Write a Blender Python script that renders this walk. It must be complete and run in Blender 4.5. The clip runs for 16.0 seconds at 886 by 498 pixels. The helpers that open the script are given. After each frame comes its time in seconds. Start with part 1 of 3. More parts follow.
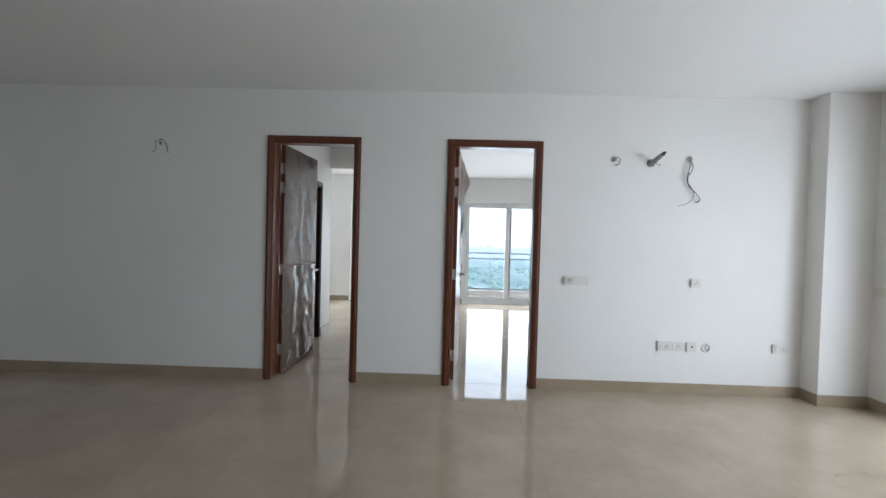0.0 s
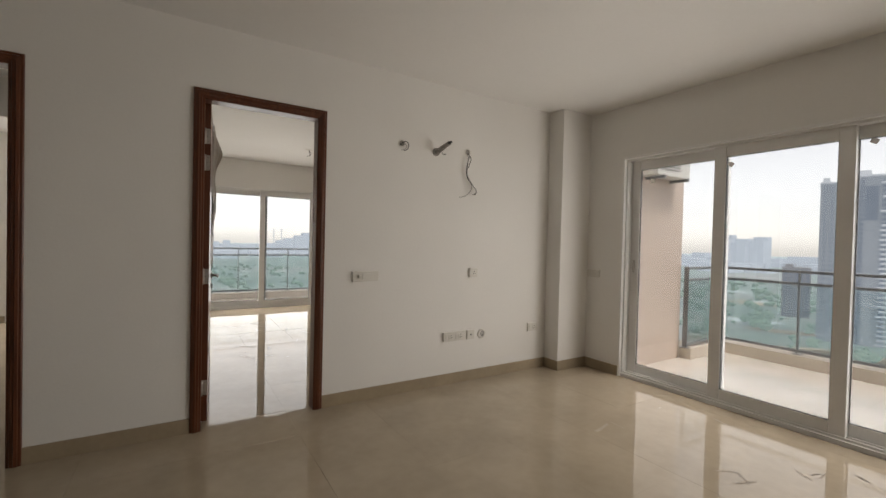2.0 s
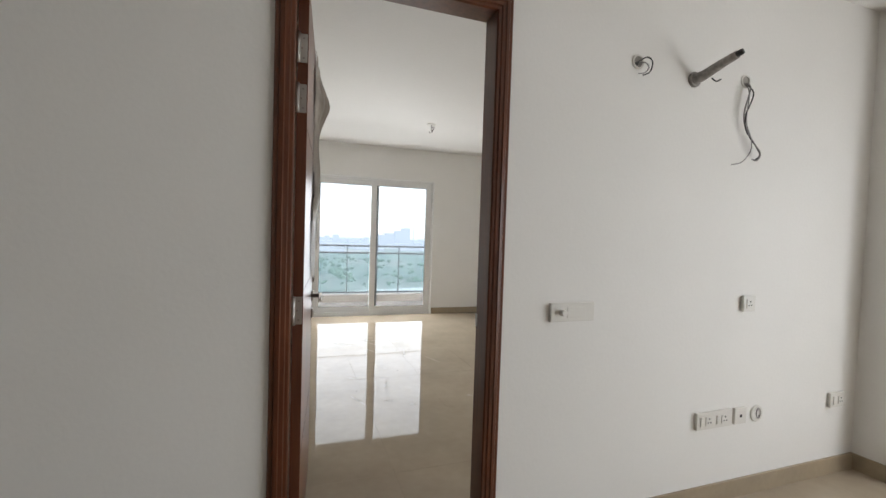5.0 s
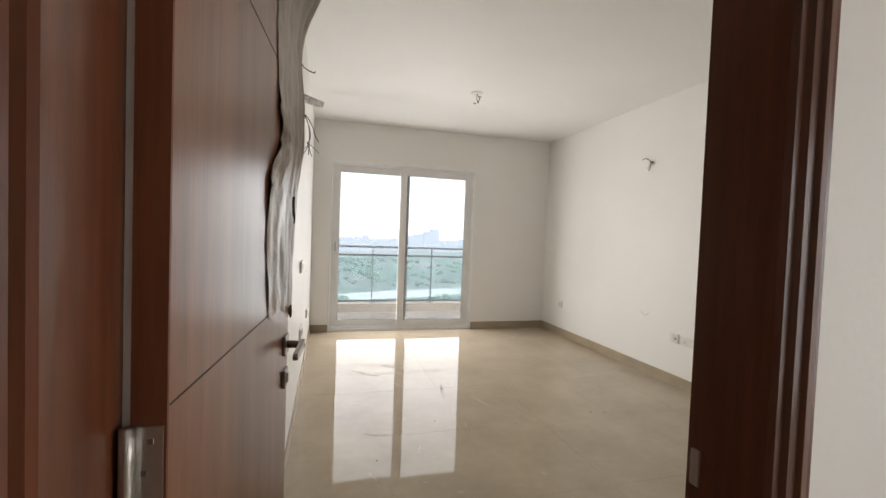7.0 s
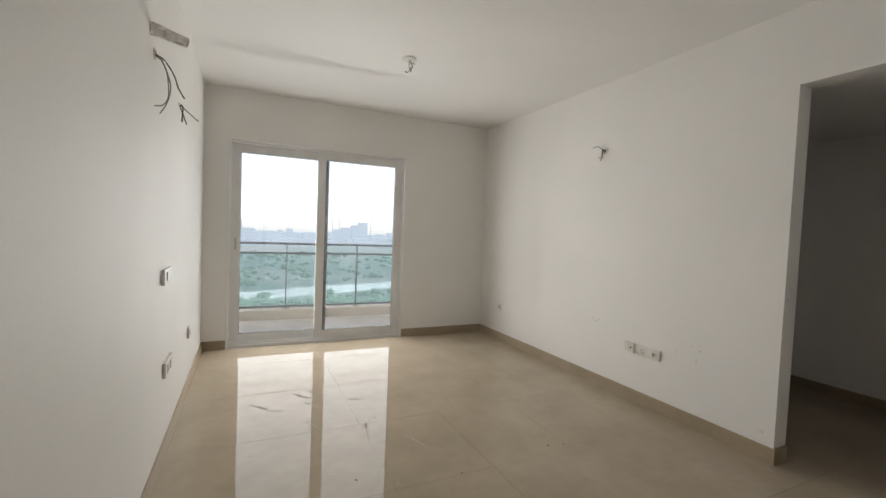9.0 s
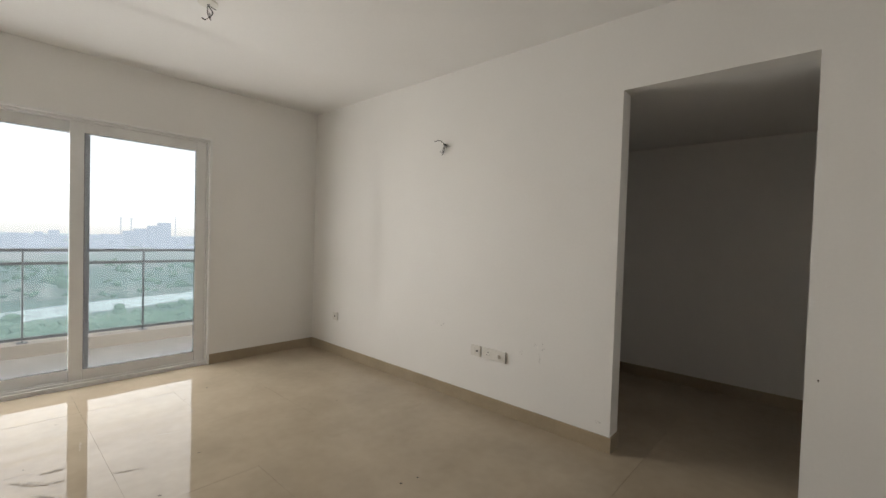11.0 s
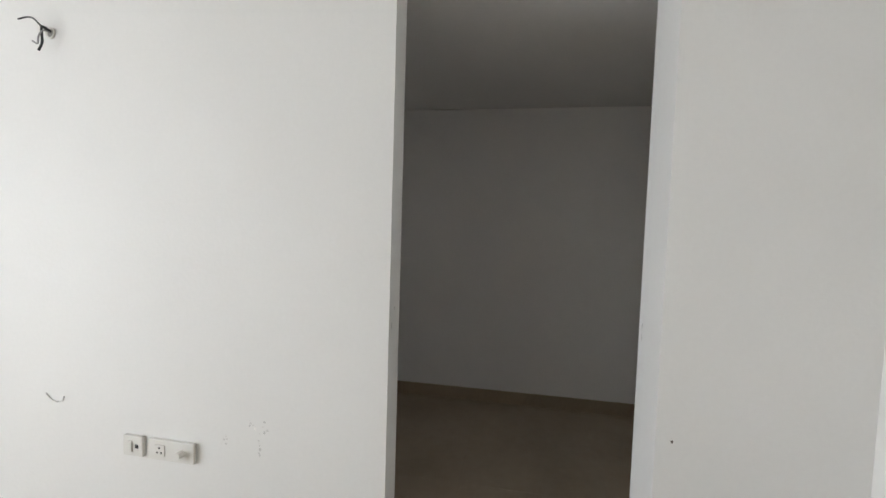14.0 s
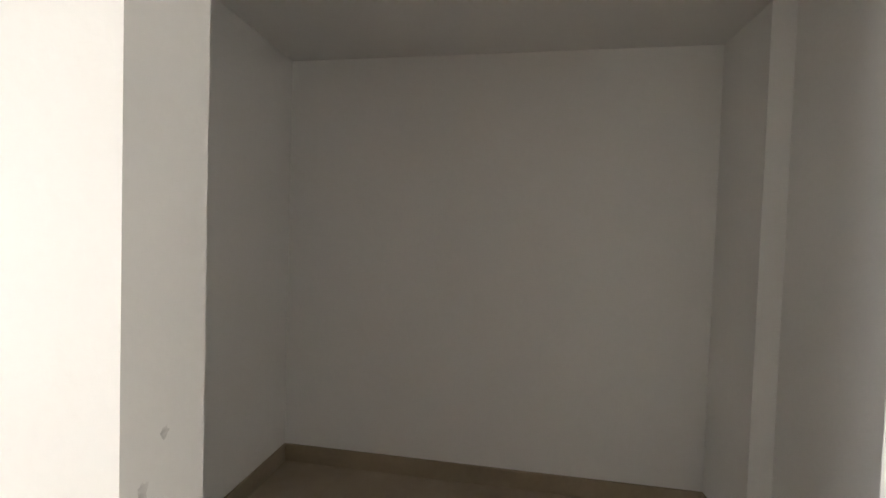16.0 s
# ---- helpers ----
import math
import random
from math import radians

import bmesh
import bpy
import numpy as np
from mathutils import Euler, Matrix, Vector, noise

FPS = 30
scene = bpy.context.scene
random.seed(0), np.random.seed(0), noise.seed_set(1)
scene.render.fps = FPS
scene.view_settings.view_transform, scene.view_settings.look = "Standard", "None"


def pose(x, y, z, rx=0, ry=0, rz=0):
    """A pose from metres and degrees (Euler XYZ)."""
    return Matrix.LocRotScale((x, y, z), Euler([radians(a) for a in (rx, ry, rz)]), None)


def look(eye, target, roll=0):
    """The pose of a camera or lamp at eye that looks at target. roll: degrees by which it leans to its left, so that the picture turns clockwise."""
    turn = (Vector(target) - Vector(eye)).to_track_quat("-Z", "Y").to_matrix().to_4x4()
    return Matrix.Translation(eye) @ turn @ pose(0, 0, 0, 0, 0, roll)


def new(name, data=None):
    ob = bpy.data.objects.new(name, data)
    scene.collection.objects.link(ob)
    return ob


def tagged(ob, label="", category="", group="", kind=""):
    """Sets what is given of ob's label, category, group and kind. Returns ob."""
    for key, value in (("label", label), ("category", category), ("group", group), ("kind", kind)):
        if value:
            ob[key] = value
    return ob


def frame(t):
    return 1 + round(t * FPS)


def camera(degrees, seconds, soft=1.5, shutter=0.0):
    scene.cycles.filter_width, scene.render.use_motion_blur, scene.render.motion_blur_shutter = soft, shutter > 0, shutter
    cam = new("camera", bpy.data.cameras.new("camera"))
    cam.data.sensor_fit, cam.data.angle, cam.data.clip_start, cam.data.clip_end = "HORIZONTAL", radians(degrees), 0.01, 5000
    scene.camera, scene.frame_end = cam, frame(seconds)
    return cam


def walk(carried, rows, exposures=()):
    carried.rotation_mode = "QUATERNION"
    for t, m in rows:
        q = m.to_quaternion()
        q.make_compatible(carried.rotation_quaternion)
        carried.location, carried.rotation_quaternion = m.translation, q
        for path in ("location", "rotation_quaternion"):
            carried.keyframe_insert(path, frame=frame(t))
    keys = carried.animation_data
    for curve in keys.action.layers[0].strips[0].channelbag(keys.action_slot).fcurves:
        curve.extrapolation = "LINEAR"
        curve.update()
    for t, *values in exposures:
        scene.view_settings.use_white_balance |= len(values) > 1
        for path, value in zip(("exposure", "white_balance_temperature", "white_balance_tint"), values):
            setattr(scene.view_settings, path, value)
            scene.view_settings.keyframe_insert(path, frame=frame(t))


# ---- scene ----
cam = camera(93.1, 16.0)
PATH = [
    (0, (0.063, -3.717, 1.285), (0.019, -1.718, 1.246), 1.6),
    (0.5, (0.035, -3.578, 1.265), (0.388, -1.609, 1.233), 1.5),
    (1, (-0.021, -3.434, 1.247), (0.659, -1.553, 1.224), 1.4),
    (1.5, (-0.071, -3.279, 1.245), (0.849, -1.504, 1.218), 1.4),
    (2, (-0.072, -3.075, 1.246), (0.996, -1.384, 1.214), 1.4),
    (2.5, (-0.071, -2.842, 1.264), (1.056, -1.189, 1.223), 1.4),
    (3, (-0.087, -2.564, 1.273), (1.016, -0.896, 1.221), 1.6),
    (3.5, (-0.074, -2.278, 1.27), (0.952, -0.563, 1.211), 1.6),
    (4, (0.016, -2.005, 1.289), (0.913, -0.218, 1.224), 1.7),
    (4.5, (0.054, -1.736, 1.273), (0.825, 0.109, 1.207), 1.6),
    (4.7, (0.064, -1.625, 1.27), (0.787, 0.238, 1.205), 1.7),
    (6.8, (0.219, -0.483, 1.252), (0.75, 1.444, 1.181), 2.0),
    (7, (0.264, -0.375, 1.243), (0.797, 1.552, 1.178), 2.1),
    (7.5, (0.323, -0.175, 1.252), (0.891, 1.742, 1.185), 2.1),
    (8, (0.36, -0.004, 1.247), (0.996, 1.891, 1.19), 2.0),
    (8.2, (0.365, 0.067, 1.266), (1.043, 1.947, 1.199), 2.1),
    (10.3, (0.641, 0.529, 1.247), (1.877, 2.101, 1.201), 2.1),
    (10.5, (0.626, 0.586, 1.244), (1.941, 2.092, 1.201), 2.1),
    (11, (0.694, 0.679, 1.256), (2.176, 2.021, 1.206), 1.8),
    (11.5, (0.834, 0.775, 1.247), (2.468, 1.928, 1.203), 2.0),
    (12, (1.016, 0.845, 1.265), (2.764, 1.815, 1.21), 1.8),
    (12.5, (1.2, 0.966, 1.271), (3.041, 1.746, 1.217), 1.8),
    (13, (1.395, 1.046, 1.257), (3.297, 1.662, 1.208), 1.8),
    (13.5, (1.627, 1.103, 1.293), (3.57, 1.57, 1.213), 1.8),
    (14, (1.87, 1.156, 1.307), (3.835, 1.514, 1.197), 1.8),
    (14.5, (2.124, 1.187, 1.278), (4.097, 1.506, 1.212), 1.7),
    (15, (2.38, 1.19, 1.265), (4.359, 1.473, 1.194), 1.7),
    (15.3, (2.535, 1.178, 1.277), (4.516, 1.444, 1.206), 1.6),
    (15.5, (2.632, 1.179, 1.269), (4.614, 1.44, 1.201), 1.7),
    (16, (2.864, 1.192, 1.248), (4.838, 1.511, 1.192), 1.8),
]
EXPOSURES = [(0, 2.74, 5550, 8), (0.6, 2.44, 5850, 9), (1.0, 2.14, 6600, 10), (1.5, 1.84, 7150, 13), (2.5, 1.84, 7050, 13), (3.5, 1.89, 7050, 14), (4.0, 1.99, 7050, 13), (4.5, 2.39, 6250, 10), (4.7, 2.44, 6250, 10), (6.8, 2.5, 6650, 12), (8.2, 2.3, 6550, 11), (10.3, 1.98, 6600, 10), (11.2, 2.13, 6750, 11), (12.0, 2.38, 6900, 12), (12.5, 2.57, 6100, 9), (13.5, 2.87, 5950, 9), (14.5, 2.92, 6050, 10), (15.2, 3.12, 6150, 11), (15.6, 3.35, 6250, 11), (16, 3.66, 6450, 11)]
walk(cam, [(t, look(eye, target, roll)) for t, eye, target, roll in PATH], EXPOSURES)

# ---- world and light ----
world = bpy.data.worlds.new("sky")
scene.world = world
world.use_nodes = True
wn, wl = world.node_tree.nodes, world.node_tree.links
sky = wn.new("ShaderNodeTexSky")
sky.sky_type, sky.sun_disc = "NISHITA", False
sky.sun_elevation, sky.sun_rotation = radians(65), radians(180)
sky.air_density, sky.dust_density, sky.ozone_density = 1.0, 0.6, 1.0
haze = wn.new("ShaderNodeHueSaturation")      # a hazy, nearly colourless sky
haze.inputs["Saturation"].default_value = 0.2
wl.new(sky.outputs["Color"], haze.inputs["Color"])
wl.new(haze.outputs["Color"], wn["Background"].inputs["Color"])
wn["Background"].inputs["Strength"].default_value = 0.15
sun = new("sun", bpy.data.lights.new("sun", "SUN"))
sun.data.energy, sun.data.angle, sun.data.color = 1.4, radians(12), (1.0, 0.95, 0.88)
sun.matrix_world = look((0, 0, 0), (0.0, 0.423, -0.906))



def window_light(name, m, width, height, watts):
    """The sky's light through a window, from the outer side of its opening; it shines along its own -z."""
    lamp = new(name, bpy.data.lights.new(name, "AREA"))
    lamp.data.shape, lamp.data.size, lamp.data.size_y, lamp.data.energy = "RECTANGLE", width, height, watts
    lamp.data.color = (1.0, 0.985, 0.96)
    lamp.matrix_world = m


window_light("daylight_hall", look((3.72, -2.157, 1.06), (0, -2.157, 1.06)), 3.05, 2.0, 17)
window_light("daylight_bedroom", look((1.214, 5.12, 1.06), (1.214, 0, 1.06)), 1.80, 2.0, 16)
window_light("daylight_far_room", look((-1.15, 5.12, 1.05), (-1.15, 0, 1.05)), 1.70, 1.95, 16)

# ---- materials ----
def material(name, base, rough=0.5, metal=0.0, vary=0.06, scale=6.0, fine=90.0, bump=0.05, rough_vary=0.0, spec=0.5, stretch=(1, 1, 1), per_object=0.0, tint=None):
    m = bpy.data.materials.new(name)
    m.use_nodes = True
    n, l = m.node_tree.nodes, m.node_tree.links
    b = n["Principled BSDF"]
    b.inputs["Metallic"].default_value, b.inputs["Roughness"].default_value = metal, rough
    b.inputs["Specular IOR Level"].default_value = spec
    geo = n.new("ShaderNodeNewGeometry")
    mp = n.new("ShaderNodeMapping")
    mp.inputs["Scale"].default_value = stretch
    l.new(geo.outputs["Position"], mp.inputs["Vector"])
    big, small = n.new("ShaderNodeTexNoise"), n.new("ShaderNodeTexNoise")
    big.inputs["Scale"].default_value, small.inputs["Scale"].default_value = scale, fine
    big.inputs["Detail"].default_value, small.inputs["Detail"].default_value = 6, 3
    for t in (big, small):
        l.new(mp.outputs["Vector"], t.inputs["Vector"])
    mixv = n.new("ShaderNodeMath")
    mixv.operation = "MULTIPLY_ADD"
    l.new(small.outputs["Fac"], mixv.inputs[0])
    mixv.inputs[1].default_value = 0.35
    l.new(big.outputs["Fac"], mixv.inputs[2])
    last = mixv.outputs[0]
    if per_object:
        info = n.new("ShaderNodeObjectInfo")
        add = n.new("ShaderNodeMath")
        add.operation = "MULTIPLY_ADD"
        l.new(info.outputs["Random"], add.inputs[0])
        add.inputs[1].default_value = per_object
        l.new(last, add.inputs[2])
        last = add.outputs[0]
    ramp = n.new("ShaderNodeValToRGB")
    dark = tint or [c * (1 - 2 * vary) for c in base]
    light = [min(1, c * (1 + vary)) for c in base]
    ramp.color_ramp.elements[0].color, ramp.color_ramp.elements[1].color = (*dark, 1), (*light, 1)
    ramp.color_ramp.elements[0].position, ramp.color_ramp.elements[1].position = 0.35, 0.9
    l.new(last, ramp.inputs["Fac"])
    l.new(ramp.outputs["Color"], b.inputs["Base Color"])
    if rough_vary:
        r = n.new("ShaderNodeMapRange")
        r.inputs["To Min"].default_value, r.inputs["To Max"].default_value = max(0.01, rough - rough_vary), rough + rough_vary
        l.new(big.outputs["Fac"], r.inputs["Value"])
        l.new(r.outputs["Result"], b.inputs["Roughness"])
    if bump:
        bp = n.new("ShaderNodeBump")
        bp.inputs["Strength"].default_value, bp.inputs["Distance"].default_value = bump, 0.01
        l.new(small.outputs["Fac"], bp.inputs["Height"])
        l.new(bp.outputs["Normal"], b.inputs["Normal"])
    return m


def glass_material(name, color, opacity):
    m = bpy.data.materials.new(name)
    m.use_nodes = True
    n, l = m.node_tree.nodes, m.node_tree.links
    n.remove(n["Principled BSDF"])
    t, g, mix, f = n.new("ShaderNodeBsdfTransparent"), n.new("ShaderNodeBsdfGlossy"), n.new("ShaderNodeMixShader"), n.new("ShaderNodeFresnel")
    t.inputs["Color"].default_value, g.inputs["Roughness"].default_value = (*color, 1), 0.02
    k = n.new("ShaderNodeMath")
    k.operation, k.inputs[1].default_value = "MULTIPLY", opacity
    l.new(f.outputs[0], k.inputs[0])
    l.new(k.outputs[0], mix.inputs[0])
    l.new(t.outputs[0], mix.inputs[1])
    l.new(g.outputs[0], mix.inputs[2])
    l.new(mix.outputs[0], n["Material Output"].inputs["Surface"])
    return m


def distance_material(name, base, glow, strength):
    """Far things behind the windows: a plain backdrop, the haze before it put in as an even glow."""
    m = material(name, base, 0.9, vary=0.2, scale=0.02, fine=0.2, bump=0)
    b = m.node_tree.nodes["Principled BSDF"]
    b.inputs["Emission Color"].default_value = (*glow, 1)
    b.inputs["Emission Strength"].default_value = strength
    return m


PAINT = material("white_wall_paint", (0.835, 0.82, 0.79), 0.62, vary=0.02, scale=1.3, fine=60, bump=0.06, spec=0.3)
CEILING_PAINT = material("white_ceiling_paint", (0.82, 0.81, 0.79), 0.7, vary=0.02, scale=0.9, fine=50, bump=0.05, spec=0.25)
TILE = material("polished_beige_tile", (0.42, 0.35, 0.262), 0.035, vary=0.08, scale=2.6, fine=16, bump=0.004, rough_vary=0.025, per_object=0.05, spec=0.27)
GROUT = material("beige_grout", (0.38, 0.315, 0.235), 0.5)
SKIRT = material("beige_skirting_tile", (0.36, 0.29, 0.20), 0.28, vary=0.10, scale=3, fine=40, bump=0.01)
BALCONY_TILE = material("pale_balcony_tile", (0.74, 0.68, 0.61), 0.16, vary=0.10, scale=2.2, fine=30, bump=0.01, rough_vary=0.08, per_object=0.06)
WOOD = material("reddish_brown_wood", (0.12, 0.038, 0.016), 0.28, vary=0.16, scale=7, fine=60, bump=0.02, stretch=(9, 9, 0.5), tint=(0.062, 0.018, 0.008))
VENEER = material("brown_wood_veneer", (0.185, 0.078, 0.039), 0.30, spec=0.3, vary=0.2, scale=3.2, fine=34, bump=0.006, stretch=(6, 6, 0.3), tint=(0.080, 0.031, 0.016))
DARK_WOOD = material("dark_stained_wood", (0.035, 0.018, 0.012), 0.35, stretch=(9, 9, 0.5))
GROOVE = material("black_groove", (0.012, 0.009, 0.007), 0.7)
FILM = material("brown_protective_film", (0.105, 0.074, 0.056), 0.18, vary=0.25, scale=5, fine=25, bump=0.15, rough_vary=0.1, spec=0.8)
FOIL = material("torn_tan_grey_film", (0.36, 0.305, 0.25), 0.40, vary=0.12, scale=9, fine=45, bump=0.2, rough_vary=0.14, spec=0.5)
STEEL = material("brushed_steel", (0.55, 0.53, 0.50), 0.32, 1.0, vary=0.08, fine=200)
SATIN = material("satin_nickel", (0.36, 0.33, 0.30), 0.34, 1.0, vary=0.05, fine=200)
CASING = material("bright_white_casing", (0.84, 0.835, 0.82), 0.35, vary=0.02, bump=0.01)
FRAME = material("white_powder_coated_aluminium", (0.78, 0.775, 0.76), 0.38, vary=0.03, bump=0.01)
GASKET = material("dark_rubber_gasket", (0.05, 0.05, 0.05), 0.6)
RAIL = material("grey_painted_steel", (0.24, 0.25, 0.26), 0.4, 0.3, vary=0.06)
# grey tint in the window glass stands in for a lower outdoor exposure
GLASS = glass_material("view_dimming_window_glass", (0.58, 0.59, 0.60), 0.6)
GREEN_GLASS = glass_material("greenish_rail_glass", (0.92, 0.965, 0.96), 0.6)
PLASTIC = material("ivory_white_plastic", (0.74, 0.72, 0.67), 0.35, vary=0.02, bump=0)
PLASTIC_DARK = material("dark_socket_holes", (0.02, 0.02, 0.02), 0.6)
PVC = material("old_grey_pvc", (0.30, 0.28, 0.26), 0.55, vary=0.3, scale=40)
PATCH = material("bare_grey_plaster", (0.36, 0.34, 0.31), 0.85, vary=0.2, scale=14)
SMUDGE = material("brown_grey_smudge", (0.74, 0.72, 0.69), 0.7, vary=0.25, scale=50)
WIRE_BLACK = material("black_wire", (0.03, 0.03, 0.03), 0.5)
WIRE_GREY = material("grey_wire", (0.28, 0.27, 0.26), 0.5)
WIRE_RED = material("red_brown_wire", (0.20, 0.05, 0.03), 0.5)
PIER = material("pale_pink_exterior_paint", (0.66, 0.55, 0.475), 0.75, vary=0.05, scale=1.2, fine=30, bump=0.02)
KERB = material("cream_kerb_paint", (0.70, 0.62, 0.53), 0.6, vary=0.06, scale=1.5, fine=60, bump=0.06)
DUST = material("dry_dirt", (0.10, 0.08, 0.06), 0.9)


# ---- building helpers ----
def box(bm, x0, x1, y0, y1, z0, z1):
    v = [bm.verts.new(p) for p in ((x0, y0, z0), (x1, y0, z0), (x1, y1, z0), (x0, y1, z0), (x0, y0, z1), (x1, y0, z1), (x1, y1, z1), (x0, y1, z1))]
    for f in ((3, 2, 1, 0), (4, 5, 6, 7), (0, 1, 5, 4), (1, 2, 6, 5), (2, 3, 7, 6), (3, 0, 4, 7)):
        bm.faces.new([v[i] for i in f])
    return bm


def boxes(*dims, bevel=0.0):
    bm = bmesh.new()
    for d in dims:
        box(bm, *d)
    if bevel:
        bmesh.ops.bevel(bm, geom=list(bm.edges), offset=bevel, segments=2, affect="EDGES", profile=0.6)
    return bm


def prism(points, axis, a, b):
    """A closed outline, extruded along an axis from a to b."""
    bm = bmesh.new()
    put = {"x": lambda u, v, w: (w, u, v), "y": lambda u, v, w: (u, w, v), "z": lambda u, v, w: (u, v, w)}[axis]
    lo, hi = [bm.verts.new(put(u, v, a)) for u, v in points], [bm.verts.new(put(u, v, b)) for u, v in points]
    bm.faces.new(lo)
    bm.faces.new(hi)
    for i in range(len(points)):
        j = (i + 1) % len(points)
        bm.faces.new((lo[i], lo[j], hi[j], hi[i]))
    bmesh.ops.recalc_face_normals(bm, faces=bm.faces)
    return bm


def tube(points, r, r_end=None, sides=6):
    bm = bmesh.new()
    pts = [Vector(p) for p in points]
    rings = []
    for i, p in enumerate(pts):
        d = (pts[min(i + 1, len(pts) - 1)] - pts[max(i - 1, 0)]).normalized()
        a = d.orthogonal().normalized()
        b = d.cross(a)
        k = r if r_end is None else r + (r_end - r) * i / (len(pts) - 1)
        rings.append([bm.verts.new(p + (a * math.cos(2 * math.pi * s / sides) + b * math.sin(2 * math.pi * s / sides)) * k) for s in range(sides)])
    for q, w in zip(rings, rings[1:]):
        for s in range(sides):
            bm.faces.new((q[s], q[(s + 1) % sides], w[(s + 1) % sides], w[s]))
    bm.faces.new(rings[0])
    bm.faces.new(rings[-1])
    bmesh.ops.recalc_face_normals(bm, faces=bm.faces)
    return bm


def bend(points, steps=5):
    """A smooth line through a few points."""
    p = [Vector(q) for q in points]
    p = [p[0] * 2 - p[1]] + p + [p[-1] * 2 - p[-2]]
    out = []
    for i in range(1, len(p) - 2):
        for k in range(steps):
            t = k / steps
            out.append(0.5 * ((2 * p[i]) + (p[i + 1] - p[i - 1]) * t + (2 * p[i - 1] - 5 * p[i] + 4 * p[i + 1] - p[i + 2]) * t * t + (3 * p[i] - p[i - 1] - 3 * p[i + 1] + p[i + 2]) * t ** 3))
    return out + [p[-2]]


def disc(r, depth, sides=20, ring=0.0):
    """A low round plate round the x axis, from 0 to depth, or a ring with that hole."""
    bm = bmesh.new()
    prof = [(r, 0.0), (r, depth * 0.7), (r * 0.93, depth), (ring if ring else 0.002, depth)] + ([(ring, 0.0)] if ring else [])
    rings = [[bm.verts.new((h, q * math.cos(2 * math.pi * s / sides), q * math.sin(2 * math.pi * s / sides))) for s in range(sides)] for q, h in prof]
    for a, b in zip(rings, rings[1:]):
        for s in range(sides):
            bm.faces.new((a[s], a[(s + 1) % sides], b[(s + 1) % sides], b[s]))
    if not ring:
        bm.faces.new(rings[-1])
    bmesh.ops.recalc_face_normals(bm, faces=bm.faces)
    return bm


def mesh_of(name, bm, mat, smooth=False):
    me = bpy.data.meshes.new(name)
    bm.to_mesh(me)
    bm.free()
    me.materials.append(mat)
    if smooth:
        for f in me.polygons:
            f.use_smooth = True
    return me


def part(name, bm, mat, parent=None, label="", smooth=False, at=None):
    ob = new(name, mesh_of(name, bm, mat, smooth))
    if parent:
        ob.parent = parent
    if at is not None:
        ob.matrix_basis = at
    return tagged(ob, label)


def thing(name, label, category, m=None, group="", kind=""):
    ob = new(name)
    ob.empty_display_size = 0.1
    if m is not None:
        ob.matrix_basis = m
    return tagged(ob, label, category, group, kind)


def setting(name, bm, mat, label, category):
    return tagged(part(name, bm, mat), label, category, kind="structure")


# ---- plan ----
H = 2.59                      # ceiling
D1, D2, DW, DH = -1.602, 0.0, 0.837, 2.18   # doors: outer left edges, width, height
XR, XB, XL, YF = 3.54, 3.234, 0.08, 4.945   # hall right wall, bedroom right and left walls, far wall
T = 0.14
WIN_HALL = (-3.74, -0.575, 2.097)
WIN_BED = (0.292, 2.150, 2.112)
WIN_FAR = (-2.06, -0.25, 2.07)
XW, YS = -5.2, -6.6           # hall's other walls

setting("wall_doors", boxes((XW, D1 + .02, 0, T, 0, H), (D1 + DW - .02, D2 + .02, 0, T, 0, H), (D2 + DW - .02, XR + .2, 0, T, 0, H),
        (D1 + .02, D1 + DW - .02, 0, T, DH - .02, H), (D2 + .02, D2 + DW - .02, 0, T, DH - .02, H)), PAINT, "white painted wall with two brown wooden doors", "wall")
setting("wall_pillar", boxes((3.13, XR + .2, -.183, -.0005, 0, H)), PAINT, "white painted pillar in the corner of the hall", "pillar")
setting("wall_east", boxes((XR, XR + .2, WIN_HALL[1], -.1835, 0, H), (XR, XR + .2, YS, WIN_HALL[0], 0, H), (XR, XR + .2, WIN_HALL[0], WIN_HALL[1], WIN_HALL[2], H)),
        PAINT, "white painted wall around a wide sliding window", "wall")
setting("wall_west", boxes((XW - .2, XW, YS, T, 0, H)), PAINT, "plain white painted wall", "wall")
setting("wall_south", boxes((XW - .2, XR + .2, YS - .2, YS, 0, H)), PAINT, "plain white painted wall", "wall")
setting("wall_bedroom_east", boxes((XB, XB + .236, T + .0005, .72, 0, H), (XB, XB + .121, 1.584, YF, 0, H), (XB, XB + .121, .72, 1.584, 2.16, H)),
        PAINT, "white painted wall with an open recess and scuffs", "wall")
setting("wall_north", boxes((-3.8, WIN_FAR[0], YF, YF + .2, 0, H), (WIN_FAR[1], WIN_BED[0], YF, YF + .2, 0, H), (WIN_BED[1], XB + .121, YF, YF + .2, 0, H),
        (WIN_FAR[0], WIN_FAR[1], YF, YF + .2, WIN_FAR[2], H), (WIN_BED[0], WIN_BED[1], YF, YF + .2, WIN_BED[2], H)), PAINT, "white painted wall with sliding balcony windows", "wall")
setting("wall_bedroom_west", boxes((-.04, XL, T + .0005, YF, 0, H)), PAINT, "white painted wall with loose wires and a patch", "wall")
